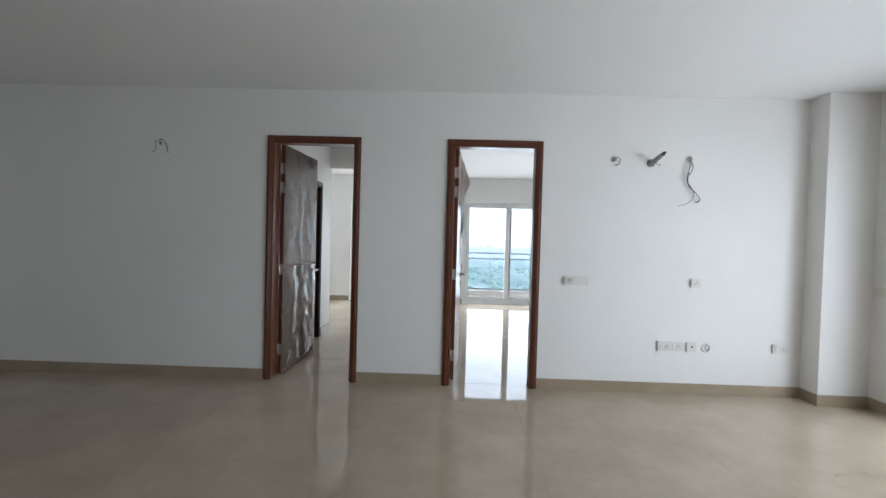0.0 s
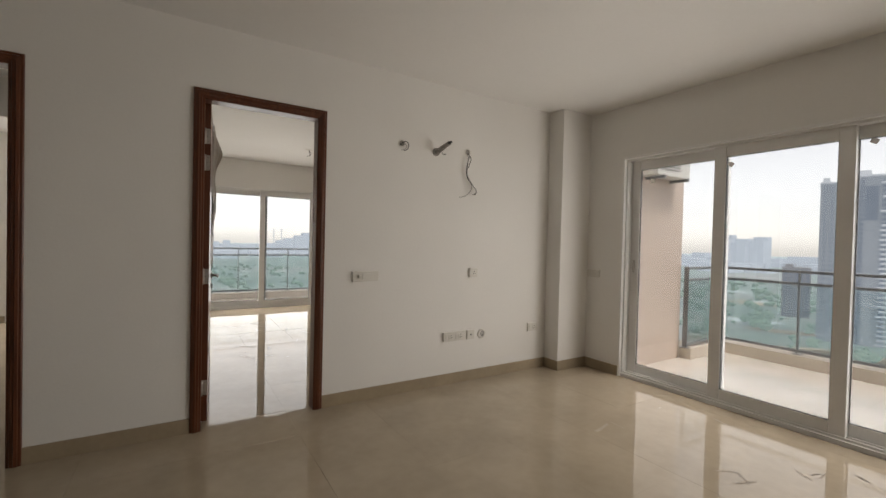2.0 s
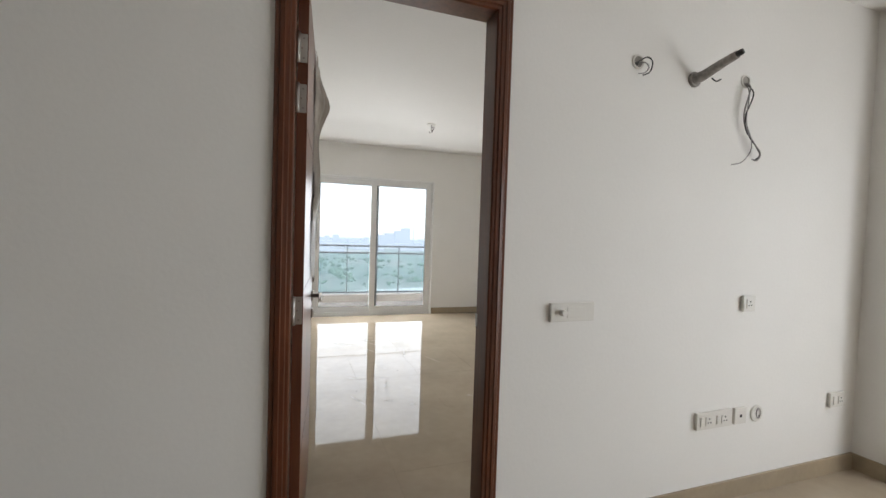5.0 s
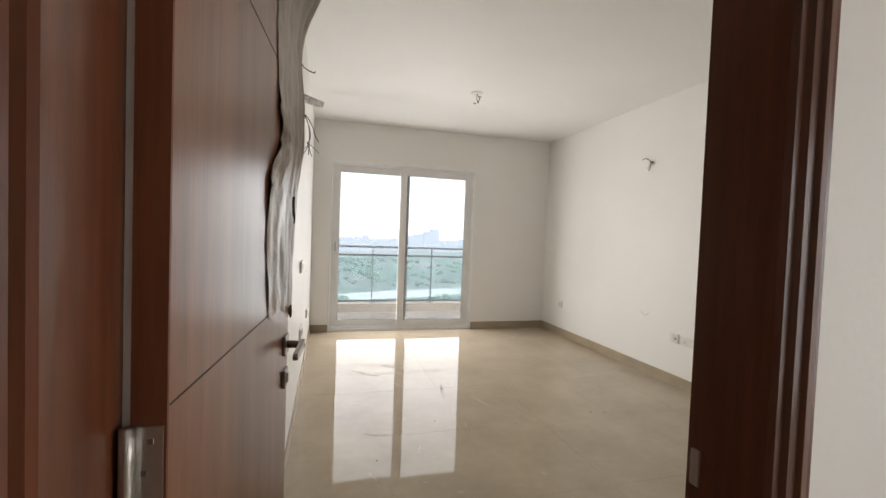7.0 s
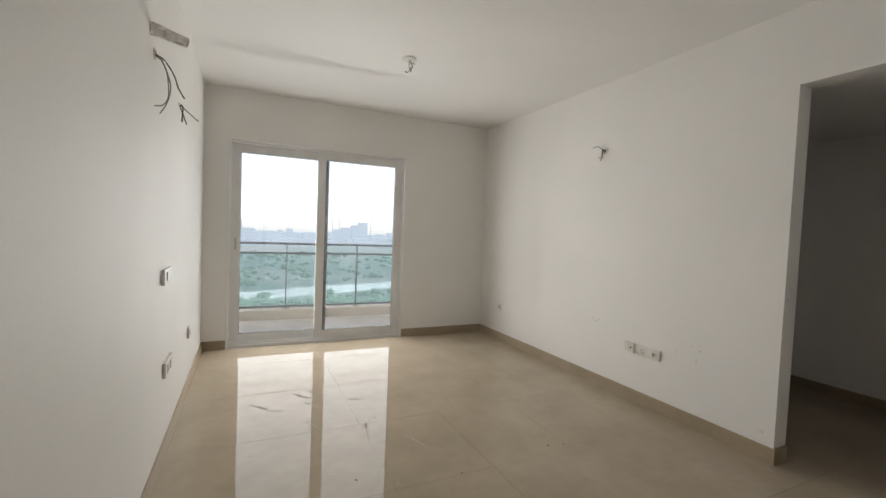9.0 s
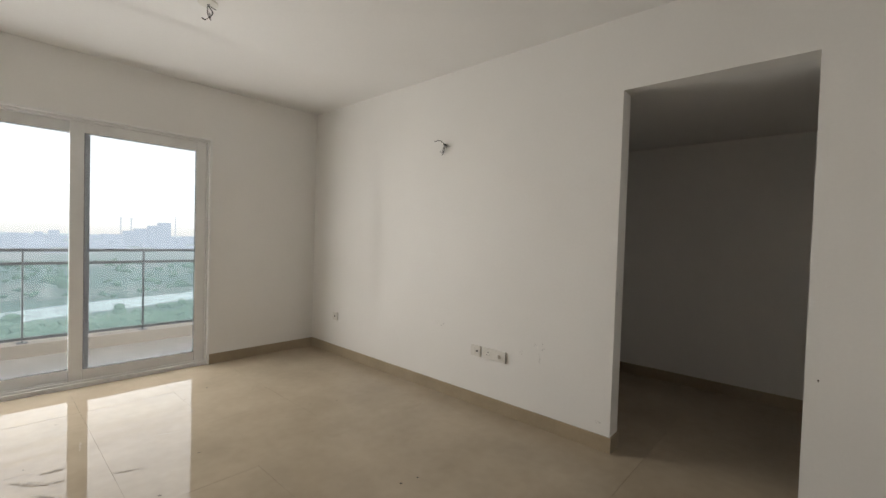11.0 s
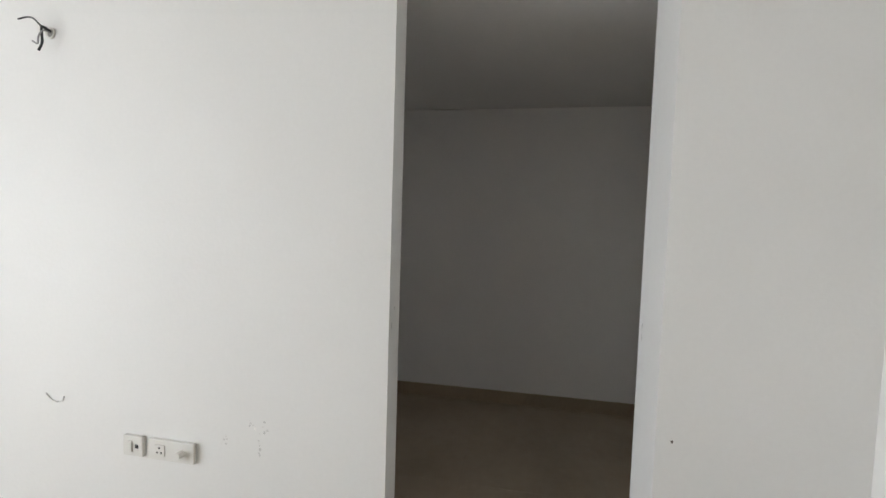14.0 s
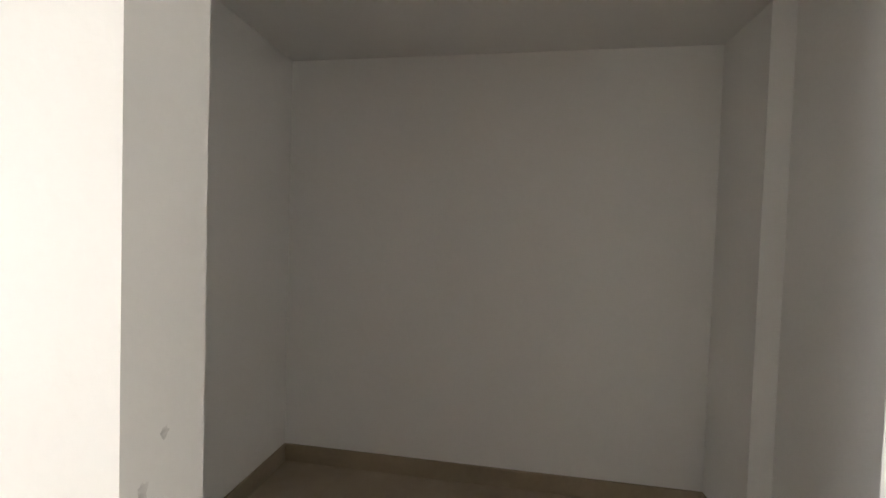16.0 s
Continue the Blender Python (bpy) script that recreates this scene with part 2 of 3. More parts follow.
# recess
setting("wall_recess_back", boxes((4.977, 5.1, .05, 2.5, 0, 2.6)), PAINT, "shaded white wall at the back of the recess", "wall")
setting("wall_recess_side", boxes((XB + .121, 4.977, 2.38, 2.5, 0, 2.6)), PAINT, "shaded white side wall of the recess", "wall")
setting("wall_recess_near", boxes((XB + .236, 4.977, T + .0005, .18, 0, 2.6)), PAINT, "white side wall of the recess", "wall")
setting("wall_recess_pillar", boxes((4.62, 4.977, .18, .264, 0, 2.6)), PAINT, "white pillar in the corner of the recess", "pillar")
setting("ceiling_recess", boxes((XB + .123, 5.1, T, 2.5, 2.165, 2.6)), CEILING_PAINT, "low white ceiling of the recess", "ceiling")
# passage and the rooms beyond
setting("wall_passage", boxes((-1.77, -1.65, T + .0005, .93, 0, H), (-1.77, -1.65, 1.70, 2.05, 0, H), (-1.77, -1.65, .93, 1.70, 1.99, H)), PAINT, "white passage wall with a dark doorway", "wall")
setting("wall_side_room", boxes((-3.8, -1.65, 2.05, 2.157, 0, H)), PAINT, "white painted wall", "wall")
setting("wall_far_west", boxes((-3.8, -3.6, T, YF, 0, H)), PAINT, "white painted wall", "wall")
setting("beam", boxes((-1.65, -.04, 2.05, 2.2, 2.24, H)), PAINT, "white beam across the passage", "beam")
setting("ceiling", boxes((XW - .2, XR + .2, YS - .2, YF + .2, H, H + .2)), CEILING_PAINT, "plain white painted ceiling", "ceiling")

# skirting
SK, SD = 0.092, 0.011
for label, dims in (("hall", ((XW, D1, -SD, 0, 0, SK), (D1 + DW, D2, -SD, 0, 0, SK), (D2 + DW, 3.13 - SD, -SD, 0, 0, SK),
                              (3.13 - SD, 3.13, -.183 - SD, 0, 0, SK), (3.13, XR, -.183 - SD, -.183, 0, SK), (XR - SD, XR, WIN_HALL[1], -.183 - SD, 0, SK),
                              (XR - SD, XR, YS, WIN_HALL[0], 0, SK), (XW, XW + SD, YS, -SD, 0, SK), (XW + SD, XR - SD, YS, YS + SD, 0, SK))),
                    ("bedroom", ((XB - SD, XB, T, .72, 0, SK), (XB - SD, XB, 1.584, YF - SD, 0, SK), (XL, WIN_BED[0], YF - SD, YF, 0, SK), (WIN_BED[1], XB, YF - SD, YF, 0, SK),
                                 (XL, XL + SD, .95, YF - SD, 0, SK), (DW, XB - SD, T, T + SD, 0, SK))),
                    ("recess", ((4.977 - SD, 4.977, .264 + SD, 2.38 - SD, 0, SK), (4.62 - SD, 4.977, .264, .264 + SD, 0, SK), (4.62 - SD, 4.62, .18, .264, 0, SK), (XB + .121, 4.977, 2.38 - SD, 2.38, 0, SK),
                                (XB + .236, 4.62 - SD, .18, .18 + SD, 0, SK), (XB - SD, XB + .121, 1.584 - SD, 1.584, 0, SK))),
                    ("passage", ((-1.65, -1.65 + SD, 1.76, 2.157, 0, SK), (-3.6, WIN_FAR[0], YF - SD, YF, 0, SK), (-.04 - SD, -.04, T, YF - SD, 0, SK), (WIN_FAR[1], -.04, YF - SD, YF, 0, SK)))):
    setting("baseboard_" + label, boxes(*dims), SKIRT, "beige tile skirting along the wall", "skirting")


# ---- windows ----
RIM = 0.018                   # width of a window's casing


def sliding_window(name, width, height, panels, label, m):
    """A sliding window in its own plane: x along the sill, y into the wall (outwards), z up. The sashes stand back in a lined reveal."""
    w = thing(name, label, "window", m, kind="structure")
    d, side, head, sill, stile, rail = 0.15, 0.012, 0.018, 0.048, 0.085, 0.086
    part("casing", boxes((-RIM, 0, -.014, d, 0, height + RIM), (width, width + RIM, -.014, d, 0, height + RIM), (0, width, -.014, d, height, height + RIM), bevel=.003), CASING, w, "white aluminium outer casing")
    part("track", boxes((0, width, .012, d, -.01, .030), (0, width, .030, .038, .030, sill), (0, width, .086, .092, .030, sill), (0, width, .140, .148, .030, sill),
                        (0, width, .022, d, height - head, height), (0, side, .022, d, .030, height - head), (width - side, width, .022, d, .030, height - head), (side, side + .006, .078, .084, .030, height - head), (width - side - .006, width - side, .078, .084, .030, height - head)), FRAME, w, "white aluminium frame with tracks")
    inner = width - 2 * side
    sash_w = inner / panels + .064
    step = (inner - sash_w) / (panels - 1)
    z0, z1 = sill - .008, height - head + .002
    for i in range(panels):
        x0, y = side + i * step, (.096, .046)[i % 2]
        x1 = x0 + sash_w
        g0, g1 = z0 + rail, z1 - rail
        sash = part("sash", boxes((x0, x0 + stile, y, y + .038, z0, z1), (x1 - stile, x1, y, y + .038, z0, z1),
                    (x0 + stile, x1 - stile, y + .003, y + .035, z0, g0), (x0 + stile, x1 - stile, y + .003, y + .035, g1, z1), bevel=.004), FRAME, w)
        part("gasket", boxes((x0 + stile, x0 + stile + .004, y + .010, y + .026, g0, g1), (x1 - stile - .004, x1 - stile, y + .010, y + .026, g0, g1),
                             (x0 + stile + .004, x1 - stile - .004, y + .010, y + .026, g0, g0 + .004), (x0 + stile + .004, x1 - stile - .004, y + .010, y + .026, g1 - .004, g1)), GASKET, sash, "thin dark gasket")
        pane = part("pane", boxes((x0 + stile + .001, x1 - stile - .001, y + .015, y + .021, g0 + .001, g1 - .001)), GLASS, sash, "glass pane tinted to dim the view")
        # no shadow, so daylight enters past the darkening tint
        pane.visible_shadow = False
    part("latch", boxes((.045, .063, .088, .0965, 1.0, 1.12), (.050, .058, .074, .090, 1.03, 1.09), bevel=.002), STEEL, w, "small steel latch")
    return w


TURN_E = Matrix(((0, 1, 0, 0), (-1, 0, 0, 0), (0, 0, 1, 0), (0, 0, 0, 1)))   # window plane facing east
sliding_window("window_1", WIN_HALL[1] - WIN_HALL[0] - 2 * RIM, WIN_HALL[2] - RIM, 4, "wide white sliding window to the balcony", Matrix.Translation((XR, WIN_HALL[1] - RIM, 0)) @ TURN_E)
sliding_window("window_2", WIN_BED[1] - WIN_BED[0] - 2 * RIM, WIN_BED[2] - RIM, 2, "white two-panel sliding window to the balcony", pose(WIN_BED[0] + RIM, YF, 0))
sliding_window("window_3", WIN_FAR[1] - WIN_FAR[0] - 2 * RIM, WIN_FAR[2] - RIM, 2, "white sliding window of the far room", pose(WIN_FAR[0] + RIM, YF, 0))


# ---- doors ----
def frame_piece(profile, path):
    """A moulding with that outline (inset, depth) along the mitred path; path gives, for an inset, the piece's two ends."""
    bm = bmesh.new()
    ends = [[bm.verts.new((p[0], v, p[1])) for p, v in zip([path(u)[e] for u, _ in profile], [v for _, v in profile])] for e in (0, 1)]
    k = len(profile)
    for i in range(k):
        j = (i + 1) % k
        bm.faces.new((ends[0][i], ends[0][j], ends[1][j], ends[1][i]))
    bm.faces.new(ends[0])
    bm.faces.new(ends[1])
    bmesh.ops.recalc_face_normals(bm, faces=bm.faces)
    return bm


PROFILE = ((0, .142), (0, -.012), (.004, -.016), (.014, -.016), (.017, -.021), (.030, -.024), (.034, -.019), (.046, -.019), (.050, -.013), (.060, -.013), (.064, -.006), (.064, .092), (.022, .092), (.022, .142))


HINGE_PROFILE = PROFILE[:-2] + ((.058, .092), (.058, .142))


def door_frame(w, h, parent, mat):
    part("jamb", frame_piece(HINGE_PROFILE, lambda u: ((u, 0), (u, h - u))), mat, parent)
    part("jamb", frame_piece(PROFILE, lambda u: ((w - u, 0), (w - u, h - u))), mat, parent)
    part("head", frame_piece(PROFILE, lambda u: ((u, h - u), (w - u, h - u))), mat, parent)


def lever(parent, side, x, z):
    """Square rose, lever and keyhole plate on one face of a leaf; side is the face's y, out its direction."""
    y, out = side
    a, b = sorted((y, y + out * .009))
    h = part("handle", boxes((x - .026, x + .026, a, b, z - .026, z + .026), bevel=.002), SATIN, parent, "satin nickel lever handle")
    part("lever", tube([(x, y + out * .006, z), (x, y + out * .03, z), (x - .004, y + out * .044, z), (x - .012, y + out * .048, z)], .0105, .0095, 10), SATIN, h, smooth=True)
    a2, b2 = sorted((y + out * .041, y + out * .053))
    part("blade", prism([(x + .012, z - .012), (x + .012, z + .012), (x - .118, z + .006), (x - .124, z), (x - .118, z - .010)], "y", a2, b2), SATIN, h, "flat tapered lever blade")
    k = part("lock", boxes((x - .024, x + .024, a, b, z - .115, z - .067), bevel=.002), SATIN, parent, "satin nickel keyhole plate")
    a, b = sorted((y + out * .008, y + out * .014))
    part("cylinder", boxes((x - .006, x + .006, a, b, z - .103, z - .078), bevel=.002), STEEL, k)


def sheet(w, z0, z1, bulge, seed, nx, nz, ragged=0.0, x0=0.0, hang=0.0):
    """A crumpled sheet of film over a leaf's face, in the leaf's plane, bulging outwards."""
    bm = bmesh.new()
    rows = []
    for i in range(nx + 1):
        col = []
        for j in range(nz + 1):
            u, v = i / nx, j / nz
            p = Vector((u * 3 + seed, v * 6, seed * 1.7))
            x, z = x0 + u * w, z0 + v * (z1 - z0)
            fold = abs(math.sin(u * 9 + 2.2 * v + 2 * noise.noise(p * 0.9) + seed)) ** 2.5
            crease = 1 - abs(noise.noise(Vector((u * 5 + v * 2, v * 3.2, seed)))) * 2
            d = .004 + bulge * (.45 * fold + .35 * max(0, crease) ** 3 + .3 * abs(noise.noise(p * 2.3)))
            edge = min(1, 6 * min(u + .05, 1.05 - u))
            if ragged:
                if i == 0:
                    x += ragged * (noise.noise(Vector((seed, z * 5, 1))) + .5 * noise.noise(Vector((seed, z * 19, 4))))
                if j == 0:
                    z += ragged * (.8 * u + .5 * noise.noise(Vector((u * 9, seed, 3))))
                d += hang * max(0, math.sin(math.pi * v)) * u
            col.append(bm.verts.new((x, -d * edge, z)))
        rows.append(col)
    for a, b in zip(rows, rows[1:]):
        for j in range(nz):
            bm.faces.new((a[j], b[j], b[j + 1], a[j + 1]))
    return bm


LEAF_W, LEAF_T, LEAF_Z = .762, .036, 2.13


def door(name, x, opening, label):
    """A door in the doors' wall, hinged at its left jamb and opened away from the hall. The leaf's plane: x from the hinges, y = 0 its inner face."""
    d = thing(name, label, "door", pose(x, 0, 0), kind="structure")
    door_frame(DW, DH, d, WOOD)
    leaf = part("leaf", boxes((0, LEAF_W, 0, LEAF_T, .008, LEAF_Z), bevel=.0015), VENEER, d, "brown wood-veneered door leaf", at=pose(.105, .128, 0, 0, 0, opening))
    part("edging", boxes((-.0012, .0005, .0005, LEAF_T - .0005, .01, LEAF_Z - .002)), WOOD, leaf, "solid wood edge")
    for z in (1.05, 1.63, .45):
        part("groove", boxes((.004, LEAF_W - .004, -.0006, .001, z - .0011, z + .0011)), GROOVE, leaf, "thin dark groove")
    lever(leaf, (0, -1), LEAF_W - .055, .93)
    lever(leaf, (LEAF_T, 1), LEAF_W - .055, .93)
    for z in (.235, .98, 1.735, 1.91):
        hinge = part("hinge", boxes((-.003, -.0012, .003, LEAF_T - .003, z - .05, z + .05), bevel=.0004), STEEL, leaf, "steel butt hinge")
        part("knuckle", tube([(-.010, LEAF_T - .002, z + q) for q in (-.052, -.018, -.0175, .0175, .018, .052)], .0075, None, 10), STEEL, hinge, smooth=True)
        for q in (-.034, 0, .034):
            part("screw", boxes((-.0042, -.003, .012 + .006 * (q == 0), .018 + .006 * (q == 0), z + q - .003, z + q + .003), bevel=.0005), SATIN, hinge)
    part("strike_plate", boxes((DW - .0245, DW - .022, .098, .122, .86, 1.0), (DW - .068, DW - .0635, .080, .094, .905, .955), bevel=.0008), STEEL, d, "steel strike plate on the jamb")
    return leaf


leaf_1 = door("door_1", D1, 86, "open brown door wrapped in crumpled plastic film")
part("film", sheet(.74, 1.02, 2.125, .009, 3.1, 26, 44), FILM, leaf_1, "brown crumpled protective film", True)
part("film", sheet(.75, .03, 1.0, .022, 7.4, 26, 40, .04), FILM, leaf_1, "loose brown protective film", True)
leaf_2 = door("door_2", D2, 85.7, "open brown veneered door with torn plastic film")


def torn_film(seed, nx=30, nz=120):
    """Film that has come loose along the free edge of the leaf: a nearly flat sheet below, its edge gathered into pleats, torn open above."""
    bm = bmesh.new()
    grid = []
    for j in range(nz + 1):
        v = j / nz
        z = 1.035 + v * 1.085
        tear = .10 * max(0, min(1, (v - .30) / .10)) * math.exp(-max(0, v - .40) * 7)
        left = .49 - .035 * math.sin(math.pi * min(1, v / .42)) + tear + .05 * max(0, v - .5) + .008 * noise.noise(Vector((seed, v * 9, 2))) + (.018 * noise.noise(Vector((seed, v * 34, 5))) if v > .27 else 0)
        crumple = math.exp(-((v - .36) / .09) ** 2) + .8 * max(0, v - .62)
        row = []
        for i in range(nx + 1):
            u = i / nx
            x = left + u * (LEAF_W + .016 - left)
            pleat = max(0, u - .55) ** 1.3 * abs(math.sin(15 * u + 3 * noise.noise(Vector((u * 2, v * 3, seed))) + 2 * v))
            flap = crumple * max(0, 1 - u * 1.7) * (.5 + noise.noise(Vector((u * 14, v * 26, seed))) + .5 * noise.noise(Vector((u * 30, v * 50, seed))))
            lift = .010 * math.sin(math.pi * u) * (.6 + .4 * noise.noise(Vector((u * 3, v * 4, seed)))) + u ** 2 * (.060 * math.exp(-((v - .83) / .10) ** 2) + .020 * math.exp(-((v - .45) / .16) ** 2))
            d = .003 + lift + .026 * pleat + .018 * flap + .004 * noise.noise(Vector((u * 9, v * 16, seed)))
            wz = z + (.02 * noise.noise(Vector((u * 7, seed, 8))) + .03 * max(0, .5 - u)) * (1 - v) ** 4 - .05 * max(0, u - .9) * 10 * (1 - v) ** 6
            edge = .010 * noise.noise(Vector((v * 28, seed, 1))) * u ** 6
            row.append(bm.verts.new((x + edge, -max(.002, d), wz)))
        # the film folds back round the edge of the leaf
        row.append(bm.verts.new((LEAF_W + .014 + .012 * noise.noise(Vector((v * 30, seed, 1))), .010, z - .02 * (1 - v) ** 6)))
        row.append(bm.verts.new((LEAF_W + .004, LEAF_T + .003, z)))
        grid.append(row)
    for p, q in zip(grid, grid[1:]):
        for i in range(len(p) - 1):
            bm.faces.new((p[i], p[i + 1], q[i + 1], q[i]))
    for v_hole, u_hole in ((.24, 25), (.26, 25), (.22, 26)):
        j = int(v_hole * nz)
        for f in [f for f in bm.faces if any(w in (grid[j][u_hole], grid[j + 1][u_hole]) for w in f.verts)]:
            bm.faces.remove(f)
    return bm


part("film", torn_film(5.3), FOIL, leaf_2, "torn grey-white protective film", True)

# dark doorway in the passage
d3 = thing("door_3", "dark brown frame of an unlit open doorway", "door frame", Matrix.Translation((-1.65, .93, 0)) @ Matrix(((0, -1, 0, 0), (1, 0, 0, 0), (0, 0, 1, 0), (0, 0, 0, 1))), kind="structure")
door_frame(.77, 1.99, d3, DARK_WOOD)

# ---- floors ----
floor = setting("floor", boxes((XW - .2, XR + .19, YS - .2, T * .5, -.2, -.0022), (-3.8, 5.1, T * .5, YF + .19, -.2, -.0022)), GROUT, "polished beige tiled floor", "floor")


lay = random.Random(5)


def tiles(parent, x_range, y_range, joint, size, mat, top=0.0, gap=.0006):
    w, d = size
    me = mesh_of("tile", boxes((gap / 2, w - gap / 2, gap / 2, d - gap / 2, -.0055, 0)), mat)
    i0, i1 = math.floor((x_range[0] - joint[0]) / w), math.ceil((x_range[1] - joint[0]) / w)
    j0, j1 = math.floor((y_range[0] - joint[1]) / d), math.ceil((y_range[1] - joint[1]) / d)
    for i in range(i0, i1):
        for j in range(j0, j1):
            x, y = joint[0] + i * w, joint[1] + j * d
            a, b, c, e = max(x, x_range[0]), min(x + w, x_range[1]), max(y, y_range[0]), min(y + d, y_range[1])
            if b - a < .02 or e - c < .02:
                continue
            whole = b - a > w - .001 and e - c > d - .001
            m = me if whole else mesh_of("tile", boxes((gap / 2, b - a - gap / 2, gap / 2, e - c - gap / 2, -.0055, 0)), mat)
            ob = new("tile", m)
            ob.parent, ob.matrix_basis = parent, pose(a, c, top, lay.uniform(-.07, .07), lay.uniform(-.07, .07))


# ---- balconies ----
balcony_n = setting("balcony_floor_north", boxes((-3.8, XB + .121, YF + .2, 6.45, -.25, -.006)), GROUT, "pale tiled balcony floor", "balcony")
setting("balcony_kerb_north", boxes((-3.8, XB + .121, 6.25, 6.45, -.006, .125), bevel=.004), KERB, "pale painted kerb under the balcony railing", "kerb")
balcony_e = setting("balcony_floor_east", boxes((XR + .2, 5.72, -5.6, -.003, -.25, -.006)), GROUT, "pale tiled balcony floor", "balcony")
setting("balcony_kerb_east", boxes((4.78, 5.53, -.62, -.49, -.006, .125), (5.53, 5.72, -5.6, -.49, -.006, .125)), KERB, "pale painted kerb under the balcony railing", "kerb")
setting("balcony_pier", boxes((XR + .2, 4.78, -.485, -.002, -.006, 4.2)), PIER, "pale pink painted pier beside the balcony", "pier")
setting("balcony_end_wall", boxes((XR + .2, 5.72, -5.8, -5.6, -.25, 3.0)), PIER, "pale painted end wall of the balcony", "wall")


def railing(name, length, post_gap, first, label, m):
    """A glass railing along x: handrails, posts, glass panels and a low rail."""
    r = thing(name, label, "railing", m)
    part("handrail", boxes((0, length, -.03, .03, 1.005, 1.035), bevel=.004), RAIL, r, "flat grey handrail")
    part("middle_rail", boxes((0, length, -.02, .02, .875, .905), bevel=.003), RAIL, r)
    part("low_rail", boxes((0, length, -.02, .02, .150, .178), bevel=.003), RAIL, r)
    xs, x = [], first
    while x < length:
        xs.append(x)
        x += post_gap
    for x in xs:
        post = part("post", boxes((x - .006, x + .006, -.026, .026, .12, 1.006), bevel=.002), RAIL, r)
        part("foot", boxes((x - .04, x + .04, -.045, .045, .1245, .133)), RAIL, post)
    edges = [0] + xs + [length]
    for a, b in zip(edges, edges[1:]):
        if b - a > .05:
            pane = part("glass_panel", boxes((a + .014, b - .014, -.005, .005, .178, .876)), GREEN_GLASS, r, "greenish glass panel")
            pane.visible_shadow = False
    return r


railing("railing_north", XB + .121 + 3.8, .963, (.968 + 3.8) % .963, "grey steel railing with greenish glass panels", pose(-3.8, 6.34, 0))
railing("railing_east", 5.0, .80, .755, "grey steel railing with greenish glass panels", Matrix.Translation((5.62, -.55, 0)) @ TURN_E)
railing("railing_return", .84, .80, .0, "short return of grey steel and glass railing", pose(4.78, -.55, 0))
ac = thing("air_conditioner", "beige outdoor air conditioner unit on the pier", "air conditioner", pose(3.98, -.486, 1.98))
part("casing", boxes((0, .60, -.17, 0, 0, .50), bevel=.012), PLASTIC, ac, "beige metal casing")
part("grille", boxes(*[(.05, .40, -.176, -.171, .06 + k * .03, .072 + k * .03) for k in range(13)]), PVC, ac, "grey slatted grille")
for x in (.06, .5):
    part("bracket", boxes((x, x + .03, -.20, -.002, -.03, -.001)), RAIL, ac, "steel wall bracket")


# ---- switches, sockets, wires ----
def plate(name, label, w, h, m, modules, category="switch"):
    """A wall plate in its own plane: x to the right, z up, facing -y; modules are (kind, x) from the middle."""
    p = thing(name, label, category, m @ Matrix.Diagonal((1, 1.5, 1, 1)), group="switches and sockets on the walls")
    part("plate", boxes((-w / 2, w / 2, -.011, -.0005, -h / 2, h / 2), bevel=.003), PLASTIC, p)
    for kind, x in modules:
        if kind == "rocker":
            part("rocker", boxes((x - .010, x + .010, -.0145, -.0105, -.022, .022), bevel=.0015), PLASTIC, p)
        elif kind == "wide":
            part("rocker", boxes((x - .045, x + .045, -.014, -.0105, -.022, .022), bevel=.002), PLASTIC, p)
        elif kind == "knob":
            part("knob", disc(.013, .016, 16), PLASTIC, p, at=Matrix.Translation((x, -.011, 0)) @ pose(0, 0, 0, 0, 0, -90))
        elif kind == "socket":
            s = part("socket", boxes((x - .022, x + .022, -.0135, -.0105, -.022, .022), bevel=.0015), PLASTIC, p)
            part("hole", boxes((x - .0035, x + .0035, -.0142, -.0134, .007, .014), (x - .012, x - .006, -.0142, -.0134, -.011, -.005), (x + .006, x + .012, -.0142, -.0134, -.011, -.005)), PLASTIC_DARK, s)
        else:
            part("jack", boxes((x - .007, x + .007, -.0125, -.0105, -.007, .007), bevel=.0015), PLASTIC_DARK, p)
    return p


def on_a(x, z):
    return pose(x, 0, z)


EAST = pose(0, 0, 0, 0, 0, -90)   # plates on walls that face -x
WEST = pose(0, 0, 0, 0, 0, 90)    # plates on walls that face +x


def on_east(x, y, z):
    return Matrix.Translation((x, y, z)) @ EAST


def on_west(y, z):
    return Matrix.Translation((XL, y, z)) @ WEST


plate("switch_plate", "ivory switch plate with fan regulator knob", .213, .078, on_a(1.160, .968), (("knob", -.055), ("wide", .015)))
plate("socket_plate", "single ivory wall socket", .085, .078, on_a(2.198, .978), (("socket", 0),), "socket")
plate("socket_plate", "long ivory plate with two sockets and switches", .232, .082, on_a(2.003, .418), (("rocker", -.085), ("socket", -.04), ("rocker", .02), ("socket", .065)), "socket")
plate("data_plate", "small ivory data socket plate", .082, .082, on_a(2.180, .418), (("jack", 0),), "socket")
plate("socket_plate", "ivory wall socket with switch beside the pillar", .13, .08, on_a(2.945, .422), (("rocker", -.035), ("socket", .02)), "socket")
plate("switch_plate", "blank ivory plate beside the window", .145, .075, on_east(XR, -.270, .967), (("wide", 0),))
plate("socket_plate", "small ivory socket low on the bedroom wall", .08, .08, on_east(XB, 4.48, .40), (("jack", 0),), "socket")
plate("socket_plate", "ivory data socket with one switch", .088, .08, on_east(XB, 2.603, .415), (("rocker", -.01), ("jack", .018)), "socket")
plate("socket_plate", "ivory plate with socket and round knob", .205, .08, on_east(XB, 2.435, .414), (("socket", -.045), ("knob", .05)), "socket")
